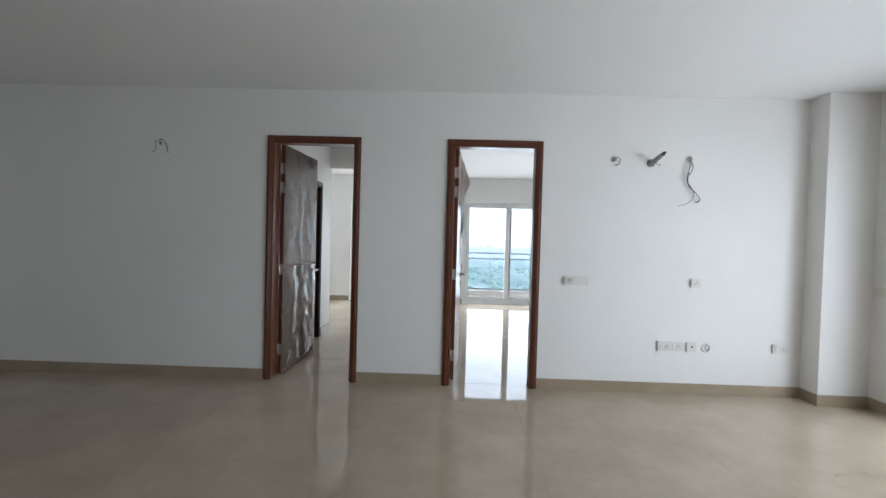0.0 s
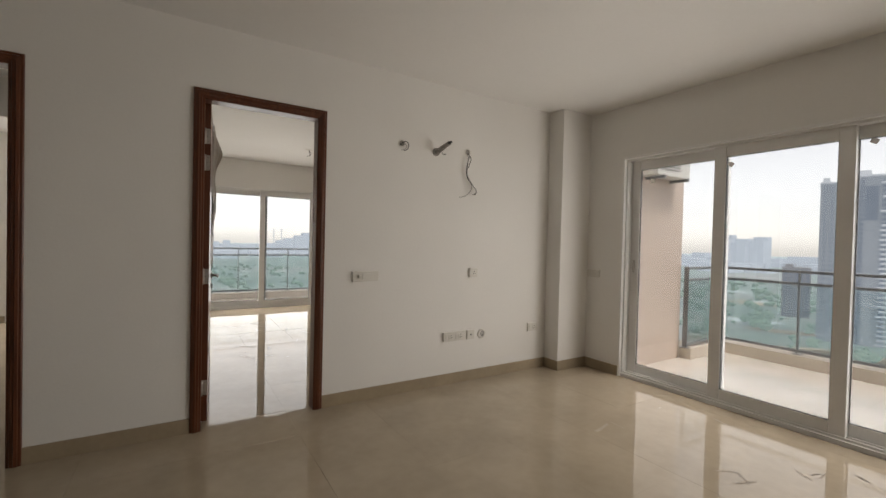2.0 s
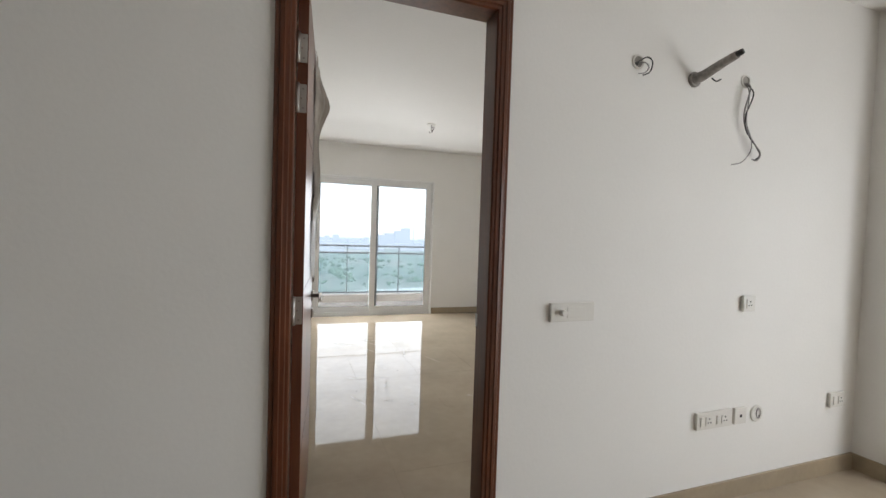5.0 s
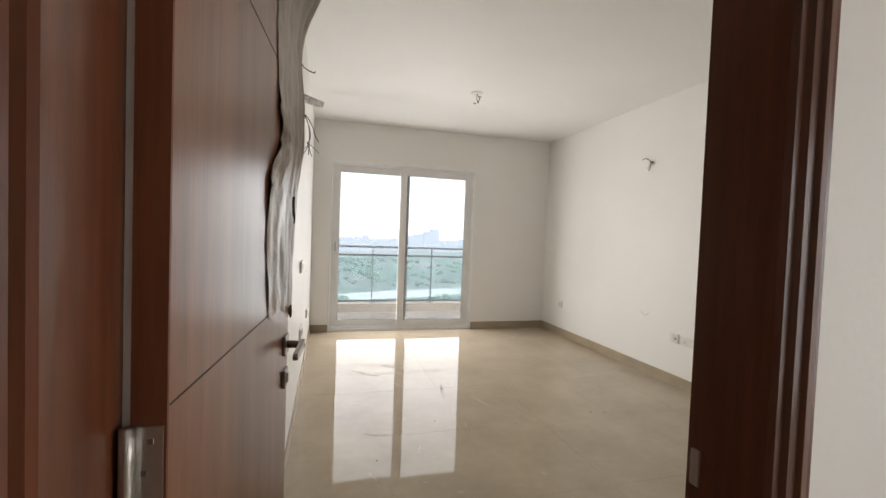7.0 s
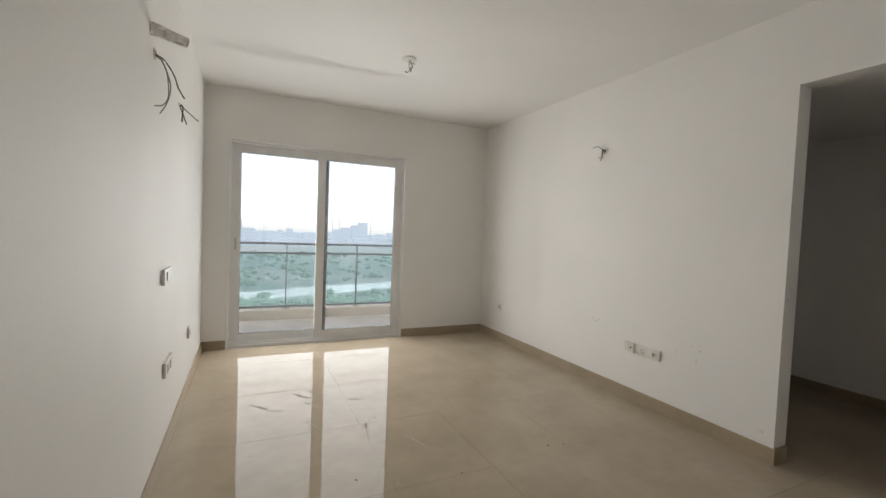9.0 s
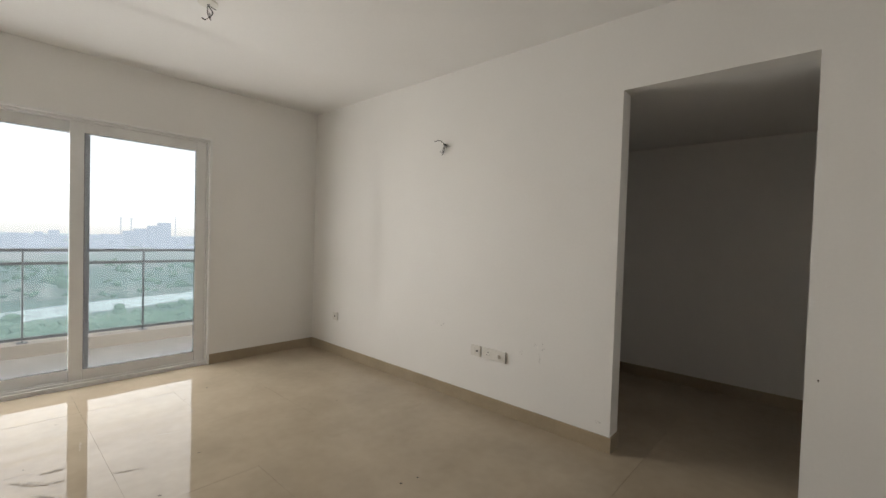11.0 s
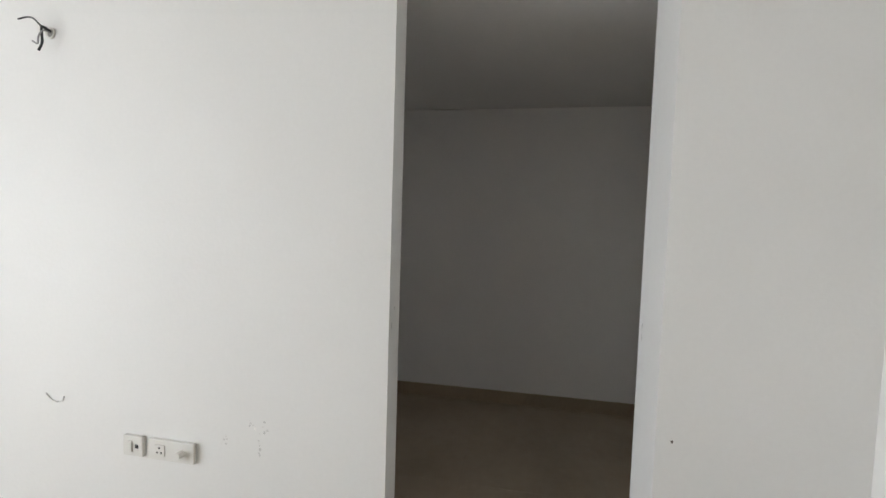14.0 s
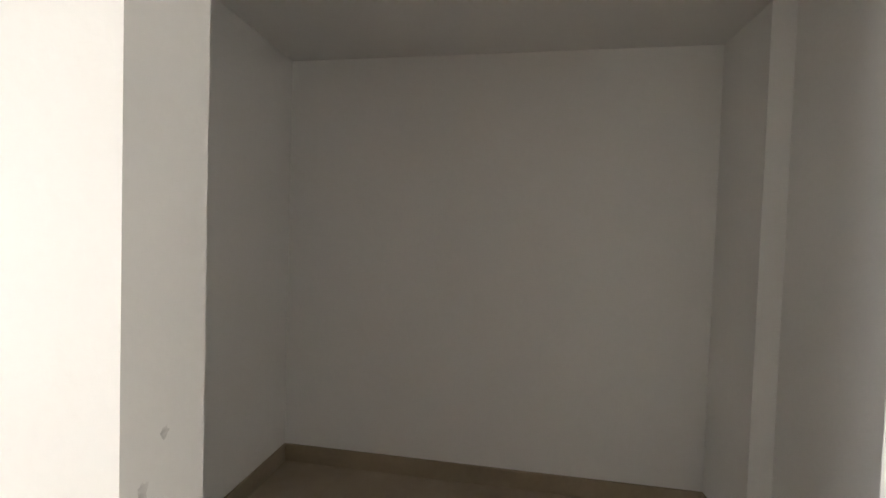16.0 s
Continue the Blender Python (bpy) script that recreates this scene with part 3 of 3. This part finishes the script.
plate("switch_plate", "ivory switch plate on the bedroom wall", .21, .08, on_west(2.88, .975), (("wide", 0),))
plate("socket_plate", "ivory wall socket low on the bedroom wall", .085, .08, on_west(3.88, .44), (("socket", 0),), "socket")
plate("socket_plate", "long ivory socket plate low on the wall", .22, .08, on_west(2.95, .475), (("socket", -.05), ("rocker", .03)), "socket")

ring = thing("cable_outlet", "round ivory cable outlet with coiled wire", "cable outlet", Matrix.Translation((2.310, 0, .411)) @ pose(0, 0, 0, 0, 0, -90))
part("ring", disc(.043, .008, 24, .030), PLASTIC, ring)
part("wire", tube(bend([(.004, .010, .022), (.012, -.012, .012), (.014, -.012, -.010), (.012, .008, -.022), (.010, .012, -.006)]), .003), WIRE_GREY, ring)


def light_point(name, label, m, wires, r=.032):
    """A round wiring box in a wall with loose wires: x out of the wall, z up."""
    p = thing(name, label, "wiring point", m, group="bare wiring points on the walls")
    b = part("box", disc(r, .005, 20, r * .72), PLASTIC, p, "round white box rim")
    part("hole", disc(r * .72, .0015, 16), PATCH, b)
    for mat, rad, pts in wires:
        part("wire", tube(bend(pts), rad), mat, p)
    return p


def out_a(x, z):
    return Matrix.Translation((x, 0, z)) @ pose(0, 0, 0, 0, 0, -90)   # local x -> -y, local y -> +x


light_point("wall_light_point", "round wall box with curled wire ends", out_a(1.450, 2.040), (
    (WIRE_BLACK, .003, [(.001, 0, 0), (.03, .02, .012), (.035, .045, -.005), (.03, .04, -.045), (.02, .012, -.062)]),
    (WIRE_GREY, .0025, [(.001, .005, -.004), (.025, .02, -.01), (.03, .032, -.03), (.02, .02, -.05), (.02, -.012, -.058)]),
    (WIRE_BLACK, .007, [(.001, -.014, -.010), (.012, -.012, -.012)])))
light_point("wall_light_point", "round wall box with long hanging wires", out_a(2.105, 2.055), (
    (WIRE_GREY, .0035, [(.001, 0, -.01), (.025, .004, -.04), (.02, -.022, -.15), (.02, -.012, -.22), (.02, .05, -.29), (.03, .085, -.34), (.025, .075, -.375), (.02, .045, -.372)]),
    (WIRE_BLACK, .003, [(.001, .006, -.01), (.03, .018, -.06), (.025, .005, -.12), (.03, -.025, -.17), (.02, -.005, -.24), (.02, .07, -.31), (.025, .09, -.35), (.02, .06, -.378)]),
    (WIRE_GREY, .0025, [(.001, .0, -.01), (.03, -.01, -.07), (.03, -.02, -.2), (.02, .03, -.27), (.02, .035, -.33), (.02, -.02, -.39), (.02, -.09, -.41)])))
pipe = thing("pipe_stub", "grey taped pipe stub sticking out of the wall", "pipe", out_a(1.775, 2.012))
part("collar", disc(.034, .012, 20, .02), PVC, pipe, "ragged grey collar")
part("pipe", tube(bend([(0, 0, 0), (.045, .004, .006), (.11, .010, .026), (.19, .012, .044)]), .026, .017, 12), PVC, pipe, "grey taped pipe", True)
part("pipe_end", tube([(.188, .010, .043), (.212, .016, .050)], .013, .011, 10), WIRE_BLACK, pipe, "dark open pipe end")
part("wire", tube(bend([(.08, .01, -.016), (.095, .02, -.034), (.11, .03, -.028)]), .003), WIRE_BLACK, pipe)
light_point("wall_light_point", "bare wall box with two bent wires", out_a(-2.57, 2.085), (
    (WIRE_BLACK, .0035, [(.001, 0, .0), (.03, .01, .03), (.035, .05, .02), (.03, .075, -.03), (.03, .08, -.075), (.03, .09, -.085)]),
    (WIRE_GREY, .0035, [(.001, -.01, .0), (.03, -.03, .015), (.03, -.025, -.04), (.03, -.04, -.075), (.03, -.06, -.082)])), .02)


def out_east(y, z):
    return Matrix.Translation((XB, y, z)) @ pose(0, 0, 0, 0, 0, 180)


light_point("wall_light_point", "small wall hole with dark twisted wires", out_east(2.975, 2.005), (
    (WIRE_BLACK, .003, [(.001, 0, 0), (.04, .006, .01), (.045, -.02, .035), (.04, -.06, .045), (.04, -.10, .040)]),
    (WIRE_BLACK, .0045, [(.001, 0, .005), (.03, .0, .012), (.04, .01, -.02), (.035, .004, -.05), (.03, -.02, -.075)]),
    (WIRE_GREY, .003, [(.001, 0, 0), (.04, .016, -.008), (.045, .002, -.03), (.04, -.010, -.055), (.04, -.034, -.045)])), .022)


def out_west(y, z):
    return Matrix.Translation((XL, y, z))


light_point("wall_light_point", "small wall box with hanging grey wires", out_west(2.55, 2.005), (
    (WIRE_GREY, .003, [(.001, 0, 0), (.02, .01, -.01), (.045, .02, -.07), (.05, .03, -.17), (.03, .02, -.215), (.0, .01, -.225)]),
    (WIRE_BLACK, .003, [(.001, .0, .0), (.035, .02, -.015), (.07, .04, -.07), (.085, .05, -.12), (.11, .06, -.165)]),
    (WIRE_GREY, .003, [(.001, .01, 0), (.03, .02, -.03), (.058, .03, -.12), (.045, .03, -.20), (.02, .02, -.255)])), .026)
light_point("wall_light_point", "wall hole with short splayed wires", out_west(3.30, 1.97), (
    (WIRE_BLACK, .004, [(.001, 0, 0), (.02, .0, -.01), (.016, .0, -.10)]), (WIRE_GREY, .003, [(.001, .0, 0), (.04, .03, -.025), (.10, .05, -.075)]), (WIRE_BLACK, .003, [(.001, 0, 0), (.02, .01, -.05), (.04, .01, -.11)])), .016)
light_point("wall_light_point", "bunch of bent wires high on the wall", out_west(1.60, 2.07), (
    (WIRE_BLACK, .0025, [(.001, 0, 0), (.03, .0, -.05), (.06, .01, -.10), (.085, .02, -.115), (.108, .03, -.118), (.112, .03, -.112)]),
    (WIRE_GREY, .0025, [(.001, .0, .01), (.04, .01, -.02), (.055, .01, -.07), (.045, .01, -.11), (.012, .01, -.14), (.010, .01, -.175), (.018, .01, -.175)]),
    (WIRE_BLACK, .0025, [(.001, -.02, -.04), (-.0 + .004, -.02, -.17), (.015, .0, -.205), (.020, .0, -.20)])), .018)
stub = thing("pipe_stub", "grey taped pipe stub sticking out of the bedroom wall", "pipe", out_west(2.47, 2.085))
part("pipe", tube(bend([(-.002, 0, 0), (.03, .006, -.003), (.075, .015, -.014), (.130, .03, -.022)]), .030, .022, 8), SMUDGE, stub, "grey taped pipe")
part("pipe_end", tube([(.128, .029, -.022), (.134, .031, -.023)], .023, .017, 8), PVC, stub, "ragged pipe end")
rose = thing("ceiling_light_point", "round ceiling box with dangling wires", "wiring point", Matrix.Translation((1.585, 3.40, H)) @ pose(0, 0, 0, 0, 90, 0))
b = part("plate", disc(.055, .008, 24), PLASTIC, rose, "round white ceiling plate")
for mat, pts in ((WIRE_GREY, [(.006, 0, 0), (.05, .03, .01), (.09, .01, .02), (.07, -.03, .0)]), (WIRE_BLACK, [(.006, .01, 0), (.06, -.02, .02), (.10, .0, -.01), (.085, .03, -.02)]), (WIRE_GREY, [(.006, 0, .01), (.04, -.05, -.01), (.06, -.075, .02)])):
    part("wire", tube(bend(pts), .0035), mat, rose)

# ---- outside: town, river and trees far below ----
G = -62.0


def ground_material():
    m = bpy.data.materials.new("fields_and_scrub_haze_glow")
    m.use_nodes = True
    n, l = m.node_tree.nodes, m.node_tree.links
    b = n["Principled BSDF"]
    b.inputs["Roughness"].default_value = 0.95
    geo = n.new("ShaderNodeNewGeometry")
    a, c = n.new("ShaderNodeTexNoise"), n.new("ShaderNodeTexNoise")
    a.inputs["Scale"].default_value, c.inputs["Scale"].default_value = 0.006, 0.05
    a.inputs["Detail"].default_value = c.inputs["Detail"].default_value = 7
    for t in (a, c):
        l.new(geo.outputs["Position"], t.inputs["Vector"])
    add = n.new("ShaderNodeMath")
    add.operation, add.inputs[1].default_value = "MULTIPLY_ADD", 0.4
    l.new(c.outputs["Fac"], add.inputs[0])
    l.new(a.outputs["Fac"], add.inputs[2])
    r = n.new("ShaderNodeValToRGB")
    e = r.color_ramp.elements
    e[0].position, e[0].color = 0.5, (0.040, 0.056, 0.028, 1)
    e[1].position, e[1].color = 0.82, (0.15, 0.125, 0.095, 1)
    k = e.new(0.68)
    k.color = (0.055, 0.075, 0.035, 1)
    l.new(add.outputs[0], r.inputs["Fac"])
    l.new(r.outputs["Color"], b.inputs["Base Color"])
    # haze put in as bluish emission, stronger with the ground's distance from the house
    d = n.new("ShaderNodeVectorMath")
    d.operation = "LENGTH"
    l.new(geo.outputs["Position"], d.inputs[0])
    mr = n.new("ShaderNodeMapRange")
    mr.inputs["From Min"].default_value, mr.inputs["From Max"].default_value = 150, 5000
    mr.inputs["To Min"].default_value, mr.inputs["To Max"].default_value = 0.31, HAZE_GLOW
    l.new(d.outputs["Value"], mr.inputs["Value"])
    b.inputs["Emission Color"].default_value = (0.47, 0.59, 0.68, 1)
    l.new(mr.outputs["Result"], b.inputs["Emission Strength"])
    return m


HAZE_GLOW = 0.72
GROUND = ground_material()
# haze is put in as emission; the river's glow also stands for reflected sky
RIVER = distance_material("glowing_pale_river_water", (0.20, 0.22, 0.22), (0.72, 0.80, 0.84), 0.46)
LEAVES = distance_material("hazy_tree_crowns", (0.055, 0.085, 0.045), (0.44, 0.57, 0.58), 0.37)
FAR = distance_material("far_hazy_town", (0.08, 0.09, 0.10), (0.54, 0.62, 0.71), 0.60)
CONCRETE = distance_material("hazed_grey_concrete_tower", (0.12, 0.125, 0.13), (0.46, 0.53, 0.62), 0.34)
SLAB = distance_material("hazed_pale_balcony_slabs", (0.40, 0.40, 0.40), (0.48, 0.54, 0.62), 0.42)
PANE_DARK = distance_material("hazed_dark_tower_windows", (0.03, 0.035, 0.042), (0.42, 0.51, 0.64), 0.30)
BRICK = distance_material("hazed_unfinished_grey_brown_concrete", (0.11, 0.095, 0.085), (0.48, 0.53, 0.60), 0.30)


def grid_ground():
    bm = bmesh.new()
    bmesh.ops.create_grid(bm, x_segments=24, y_segments=24, size=5200)
    bmesh.ops.translate(bm, verts=bm.verts, vec=(0, 0, G))
    return bm


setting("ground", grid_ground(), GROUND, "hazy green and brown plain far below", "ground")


def bearing(az, dist, z=0.0):
    a = radians(az)
    return Vector((dist * math.sin(a), dist * math.cos(a), z))


RIVER_LINE = bend([bearing(-40, 330), bearing(-18, 360), bearing(-4, 388), bearing(1.3, 405), bearing(7.4, 429), bearing(17, 475), bearing(28, 560), bearing(40, 700), bearing(50, 900)], 6)


def river():
    bm = bmesh.new()
    left, right, line = [], [], RIVER_LINE
    for i, p in enumerate(line):
        d = (line[min(i + 1, len(line) - 1)] - line[max(i - 1, 0)]).normalized()
        side = Vector((-d.y, d.x, 0)) * (25 + 12 * noise.noise(p * .01))
        left.append(bm.verts.new(p + side + Vector((0, 0, G + .4))))
        right.append(bm.verts.new(p - side + Vector((0, 0, G + .4))))
    for i in range(len(line) - 1):
        bm.faces.new((left[i], right[i], right[i + 1], left[i + 1]))
    bmesh.ops.recalc_face_normals(bm, faces=bm.faces)
    return bm


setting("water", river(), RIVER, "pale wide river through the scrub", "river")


def clumps(count, spread, size, seed):
    """Tree crowns far below, each an uneven clump of leaves."""
    rnd = random.Random(seed)
    ico = bmesh.new()
    bmesh.ops.create_icosphere(ico, subdivisions=1, radius=1)
    base = [v.co.copy() for v in ico.verts]
    faces = [[v.index for v in f.verts] for f in ico.faces]
    ico.free()
    verts, polys = [], []
    for _ in range(count):
        az, dist = spread(rnd)
        c, s = bearing(az, dist, G), size * rnd.uniform(.5, 1.5)
        if min((c.xy - q.xy).length for q in RIVER_LINE) < 42:
            continue
        for _ in range(3):
            o = c + Vector((rnd.gauss(0, s * .7), rnd.gauss(0, s * .7), s * rnd.uniform(.3, 1.0)))
            k, q = len(verts), s * rnd.uniform(.5, .95)
            verts += [tuple(o + Vector((p.x, p.y, p.z * .8)) * (q * rnd.uniform(.7, 1.25))) for p in base]
            polys += [[k + i for i in f] for f in faces]
    me = bpy.data.meshes.new("trees")
    me.from_pydata(verts, [], polys)
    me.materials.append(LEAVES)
    return me


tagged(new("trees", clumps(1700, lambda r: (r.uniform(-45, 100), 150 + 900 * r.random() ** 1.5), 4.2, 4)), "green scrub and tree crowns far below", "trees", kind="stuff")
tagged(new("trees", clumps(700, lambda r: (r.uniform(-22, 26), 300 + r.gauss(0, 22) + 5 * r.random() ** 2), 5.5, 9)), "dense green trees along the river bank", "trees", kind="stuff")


def far_town():
    rnd = random.Random(12)
    bm = bmesh.new()
    for k in range(900):
        az, dist = rnd.uniform(-60, 110), rnd.uniform(1400, 3600)
        p = bearing(az, dist)
        h = rnd.uniform(6, 22) if rnd.random() < .93 else rnd.uniform(28, 56)
        w, d = rnd.uniform(14, 50), rnd.uniform(14, 50)
        box(bm, p.x - w, p.x + w, p.y - d, p.y + d, G, G + h)
    for az, top in ((66.5, 1.6), (68.0, 1.2), (69.6, 1.4), (14.2, .80), (12.0, .05), (-1.0, .55), (-2.6, .6)):
        p = bearing(az, 1900)
        h = 1900 * math.tan(radians(top)) - G + 1
        box(bm, p.x - 17, p.x + 17, p.y - 22, p.y + 22, G, G + h)
        box(bm, p.x - 48, p.x - 17, p.y - 22, p.y + 22, G, G + h * .86)
    for az, top in ((10.3, 1.1), (11.2, 1.05), (15.3, 1.4)):     # masts
        p = bearing(az, 1900)
        h = 1900 * math.tan(radians(top)) - G
        box(bm, p.x - 1.5, p.x + 1.5, p.y - 1.5, p.y + 1.5, G, G + h)
        box(bm, p.x - 5, p.x + 5, p.y - 2, p.y + 2, G + h, G + h + 4)
    return bm


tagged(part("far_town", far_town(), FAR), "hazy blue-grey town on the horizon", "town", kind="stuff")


def tower(az, dist, height, width, depth, name, label, finished=True, seed=0, plain=False):
    """A tower block facing the flat: a core, stair shaft, floor slabs with balconies, and windows storey by storey."""
    p = bearing(az, dist, G)
    t = thing(name, label, "building", Matrix.Translation(p) @ pose(0, 0, 0, 0, 0, -az))
    bays = [(0, width, 0, depth, 0, height)]
    if finished and not plain:
        bays += [(width * .30, width * .52, -3.0, 0, 0, height - 6), (width * .05, width * .22, -1.2, 0, 0, height + 3)]
    part("wall", boxes(*bays), CONCRETE if finished else BRICK, t)
    part("roof", boxes((-.4, width + .4, -.4, depth + .4, height, height + 1.2), (width * .1, width * .4, 2, 8, height + 1.2, height + 4.5)), SLAB if finished else BRICK, t)
    step, n = 3.2, int(height / 3.2)
    if not finished:
        part("slab", boxes(*[(-.6, width + .6, -1.2, .2, 1 + k * step, 1.35 + k * step) for k in range(n)]), BRICK, t, "bare floor slabs")
        we = mesh_of("window", boxes((0, width * .13, -.12, .1, 0, 2.3)), PANE_DARK)
        cols = [(a, False) for a in (.03, .22, .41, .60, .80)]
    elif plain:
        we = mesh_of("window", boxes((0, 1.6, -.08, .1, 0, 1.5)), PANE_DARK)
        cols = [(.12, False), (.42, False), (.74, False)]
    else:
        we = mesh_of("window", boxes((0, width * .07, -.08, .1, 0, 2.0)), PANE_DARK)
        cols = [(.0, True), (.22, False), (.54, True), (.78, True)]
        part("glazing", boxes((width * .06, width * .21, -1.4, -1.2, height * .70, height + 2), (width * .31, width * .51, -3.2, -3.0, height * .74, height - 7)), PANE_DARK, t, "blue-grey glazed top storeys")
    me = mesh_of("balcony", boxes((0, width * .19, -3.2, .1, 0, .35), (0, width * .19, -3.2, -3.0, .3, 1.25), (0, .2, -3.0, 0, .3, 1.25)), SLAB) if finished else None
    for k in range(n):
        for a, has_balcony in cols:
            if has_balcony and not (k > n * .72 and (k + seed) % 3):
                o = new("balcony", me)
                o.parent, o.matrix_basis = t, pose(a * width + (.8 if k % 2 else 0), 0, 1 + k * step)
            o = new("window", we)
            o.parent, o.matrix_basis = t, pose(a * width + .5, 0, 1.6 + k * step)
    if not finished:
        rnd = random.Random(3)
        part("column", boxes(*[(x, x + .4, 1, 1.4, height + 1, height + rnd.uniform(3, 7)) for x in np.arange(.6, width - .6, 2.2)]), BRICK, t, "bare concrete columns on the roof")
    return t


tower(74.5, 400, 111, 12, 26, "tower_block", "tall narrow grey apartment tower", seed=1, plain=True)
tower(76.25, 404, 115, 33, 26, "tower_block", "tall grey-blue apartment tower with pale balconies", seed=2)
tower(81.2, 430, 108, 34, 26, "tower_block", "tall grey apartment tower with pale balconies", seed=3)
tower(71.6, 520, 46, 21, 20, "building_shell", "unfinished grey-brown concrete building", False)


def flat_patch(name, az, dist, w, h, turn, seed, mat, label, category, lift):
    """A flat uneven patch of sand or water on the far ground."""
    bm = bmesh.new()
    c, rim = bm.verts.new((0, 0, 0)), []
    for k in range(40):
        a = 2 * math.pi * k / 40
        q = 1 + .6 * noise.noise(Vector((math.cos(a) * 1.7 + seed, math.sin(a) * 1.7, seed)))
        rim.append(bm.verts.new((w * q * math.cos(a), h * q * math.sin(a), 0)))
    for k in range(40):
        bm.faces.new((c, rim[k], rim[(k + 1) % 40]))
    setting(name, bm, mat, label, category).matrix_basis = Matrix.Translation(bearing(az, dist, G + lift)) @ pose(0, 0, 0, 0, 0, turn - az)


# the sand too gets its haze as a pale emission
SAND = distance_material("hazed_pale_dusty_sand", (0.30, 0.25, 0.19), (0.55, 0.54, 0.52), 0.22)
for az, dist, w, h, turn, seed in ((75.5, 350, 34, 12, 5, 1.1), (79.5, 345, 40, 16, -8, 2.7), (72.2, 420, 26, 9, 12, 4.2), (69.5, 620, 34, 20, 0, 6.3)):
    flat_patch("sand_patch", az, dist, w, h, turn, seed, SAND, "pale dusty building ground among the scrub", "sand", .2)
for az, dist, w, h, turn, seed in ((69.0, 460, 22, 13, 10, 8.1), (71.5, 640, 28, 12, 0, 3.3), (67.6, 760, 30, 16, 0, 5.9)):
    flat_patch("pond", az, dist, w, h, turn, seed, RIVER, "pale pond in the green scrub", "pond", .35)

# ---- marks, dirt and dust ----


def blot(name, m, w, h, seed, mat, label, category="stain"):
    """A thin uneven mark on a surface, in its x-z plane."""
    bm = bmesh.new()
    c = bm.verts.new((0, -.0012, 0))
    ring_v = []
    for k in range(22):
        a = 2 * math.pi * k / 22
        q = 1 + .75 * noise.noise(Vector((math.cos(a) * 1.6 + seed, math.sin(a) * 1.6, seed)))
        ring_v.append(bm.verts.new((w * .5 * q * math.cos(a), -.001, h * .5 * q * math.sin(a))))
    for k in range(22):
        bm.faces.new((c, ring_v[k], ring_v[(k + 1) % 22]))
    bmesh.ops.recalc_face_normals(bm, faces=bm.faces)
    return tagged(part(name, bm, mat, at=m), label, category, kind="structure")


for y, z, w, h, s in ((2.218, .484, .03, .035, 1), (2.09, .545, .045, .05, 2), (2.045, .55, .03, .05, 3), (2.07, .47, .008, .08, 4), (1.66, .16, .03, .03, 6)):
    spot = random.Random(s)
    for k in range(6):
        blot("wall_stain", on_east(XB, y + spot.uniform(-.5, .5) * w, z + spot.uniform(-.5, .5) * h), spot.uniform(.004, .011), spot.uniform(.004, .014), s * 9 + k, SMUDGE, "small greyish scuff on white paint")
part("hook_mark", tube(bend([(XB - .004, 3.03, .575), (XB - .005, 2.99, .548), (XB - .005, 2.95, .552), (XB - .004, 2.94, .572)]), .003), SMUDGE)
tagged(bpy.data.objects["hook_mark"], "small curved scratch on the bedroom wall", "scratch", kind="structure")
blot("wall_stain", on_east(XB, .672, .668), .008, .01, 7, DUST, "tiny dark speck on white paint")
FAR_JAMB = pose(0, 0, 0, 0, 0, 180)
for x, z, w, h, s in ((3.262, .955, .014, .028, 3), (3.29, 1.01, .012, .012, 5)):
    blot("jamb_stain", Matrix.Translation((x, 1.584, z)), w, h, s, SMUDGE, "grey smudge on the recess edge")
blot("jamb_stain", Matrix.Translation((3.43, .72, .958)) @ FAR_JAMB, .022, .055, 4, SMUDGE, "grey chip on the recess edge")
rnd = random.Random(21)
for k in range(26):
    x, y = rnd.uniform(.5, 2.6), rnd.uniform(1.6, 4.6)
    blot("dirt_speck", Matrix.Translation((x, y, .0002)) @ pose(0, 0, 0, -90, 0, rnd.uniform(0, 360)), rnd.uniform(.004, .016), rnd.uniform(.004, .02), k, DUST, "dry speck of dirt on the floor", "dirt")

for x, y, z, turn in ((3.650, -.80, 1.865, 20), (3.600, -1.475, 1.915, 40), (3.650, -2.27, 1.955, 30)):
    tagged(part("tape_scrap", boxes((-.002, 0, -.02, .02, -.016, .016), bevel=.0006), SMUDGE, at=pose(x, y, z, turn)), "small grey scrap of tape on the glass", "tape", "tape scraps on the window")

SMEAR = material("dull_dried_smear", (0.40, 0.33, 0.25), 0.5, vary=0.2, scale=30, fine=120, bump=0.02, spec=0.3)
for k in range(34):
    hall = k >= 22
    x, y = (rnd.uniform(2.2, 3.3), rnd.uniform(-2.6, -1.2)) if hall else (rnd.gauss(.95, .32), rnd.uniform(1.5, 4.3))
    blot("floor_smear", Matrix.Translation((x, y, .0004)) @ pose(0, 0, 0, -90, 0, rnd.uniform(0, 360)), rnd.uniform(.03, .22), rnd.uniform(.006, .03), k + .5, SMEAR, "dull dried smear on the polished floor", "smear")

# ---- tiles ----
tiles(floor, (XW, XR), (YS, T * .5), (.04, -1.84), (.556, .737), TILE)
tiles(floor, (-3.6, 4.98), (T * .5, YF), (.595, 2.885), (.556, .737), TILE)
tiles(balcony_n, (-3.8, XB + .121), (YF + .2, 6.25), (.0, 5.15), (.40, .40), BALCONY_TILE)
tiles(balcony_e, (XR + .2, 5.53), (-5.6, -.49), (3.74, -.49), (.40, .40), BALCONY_TILE)
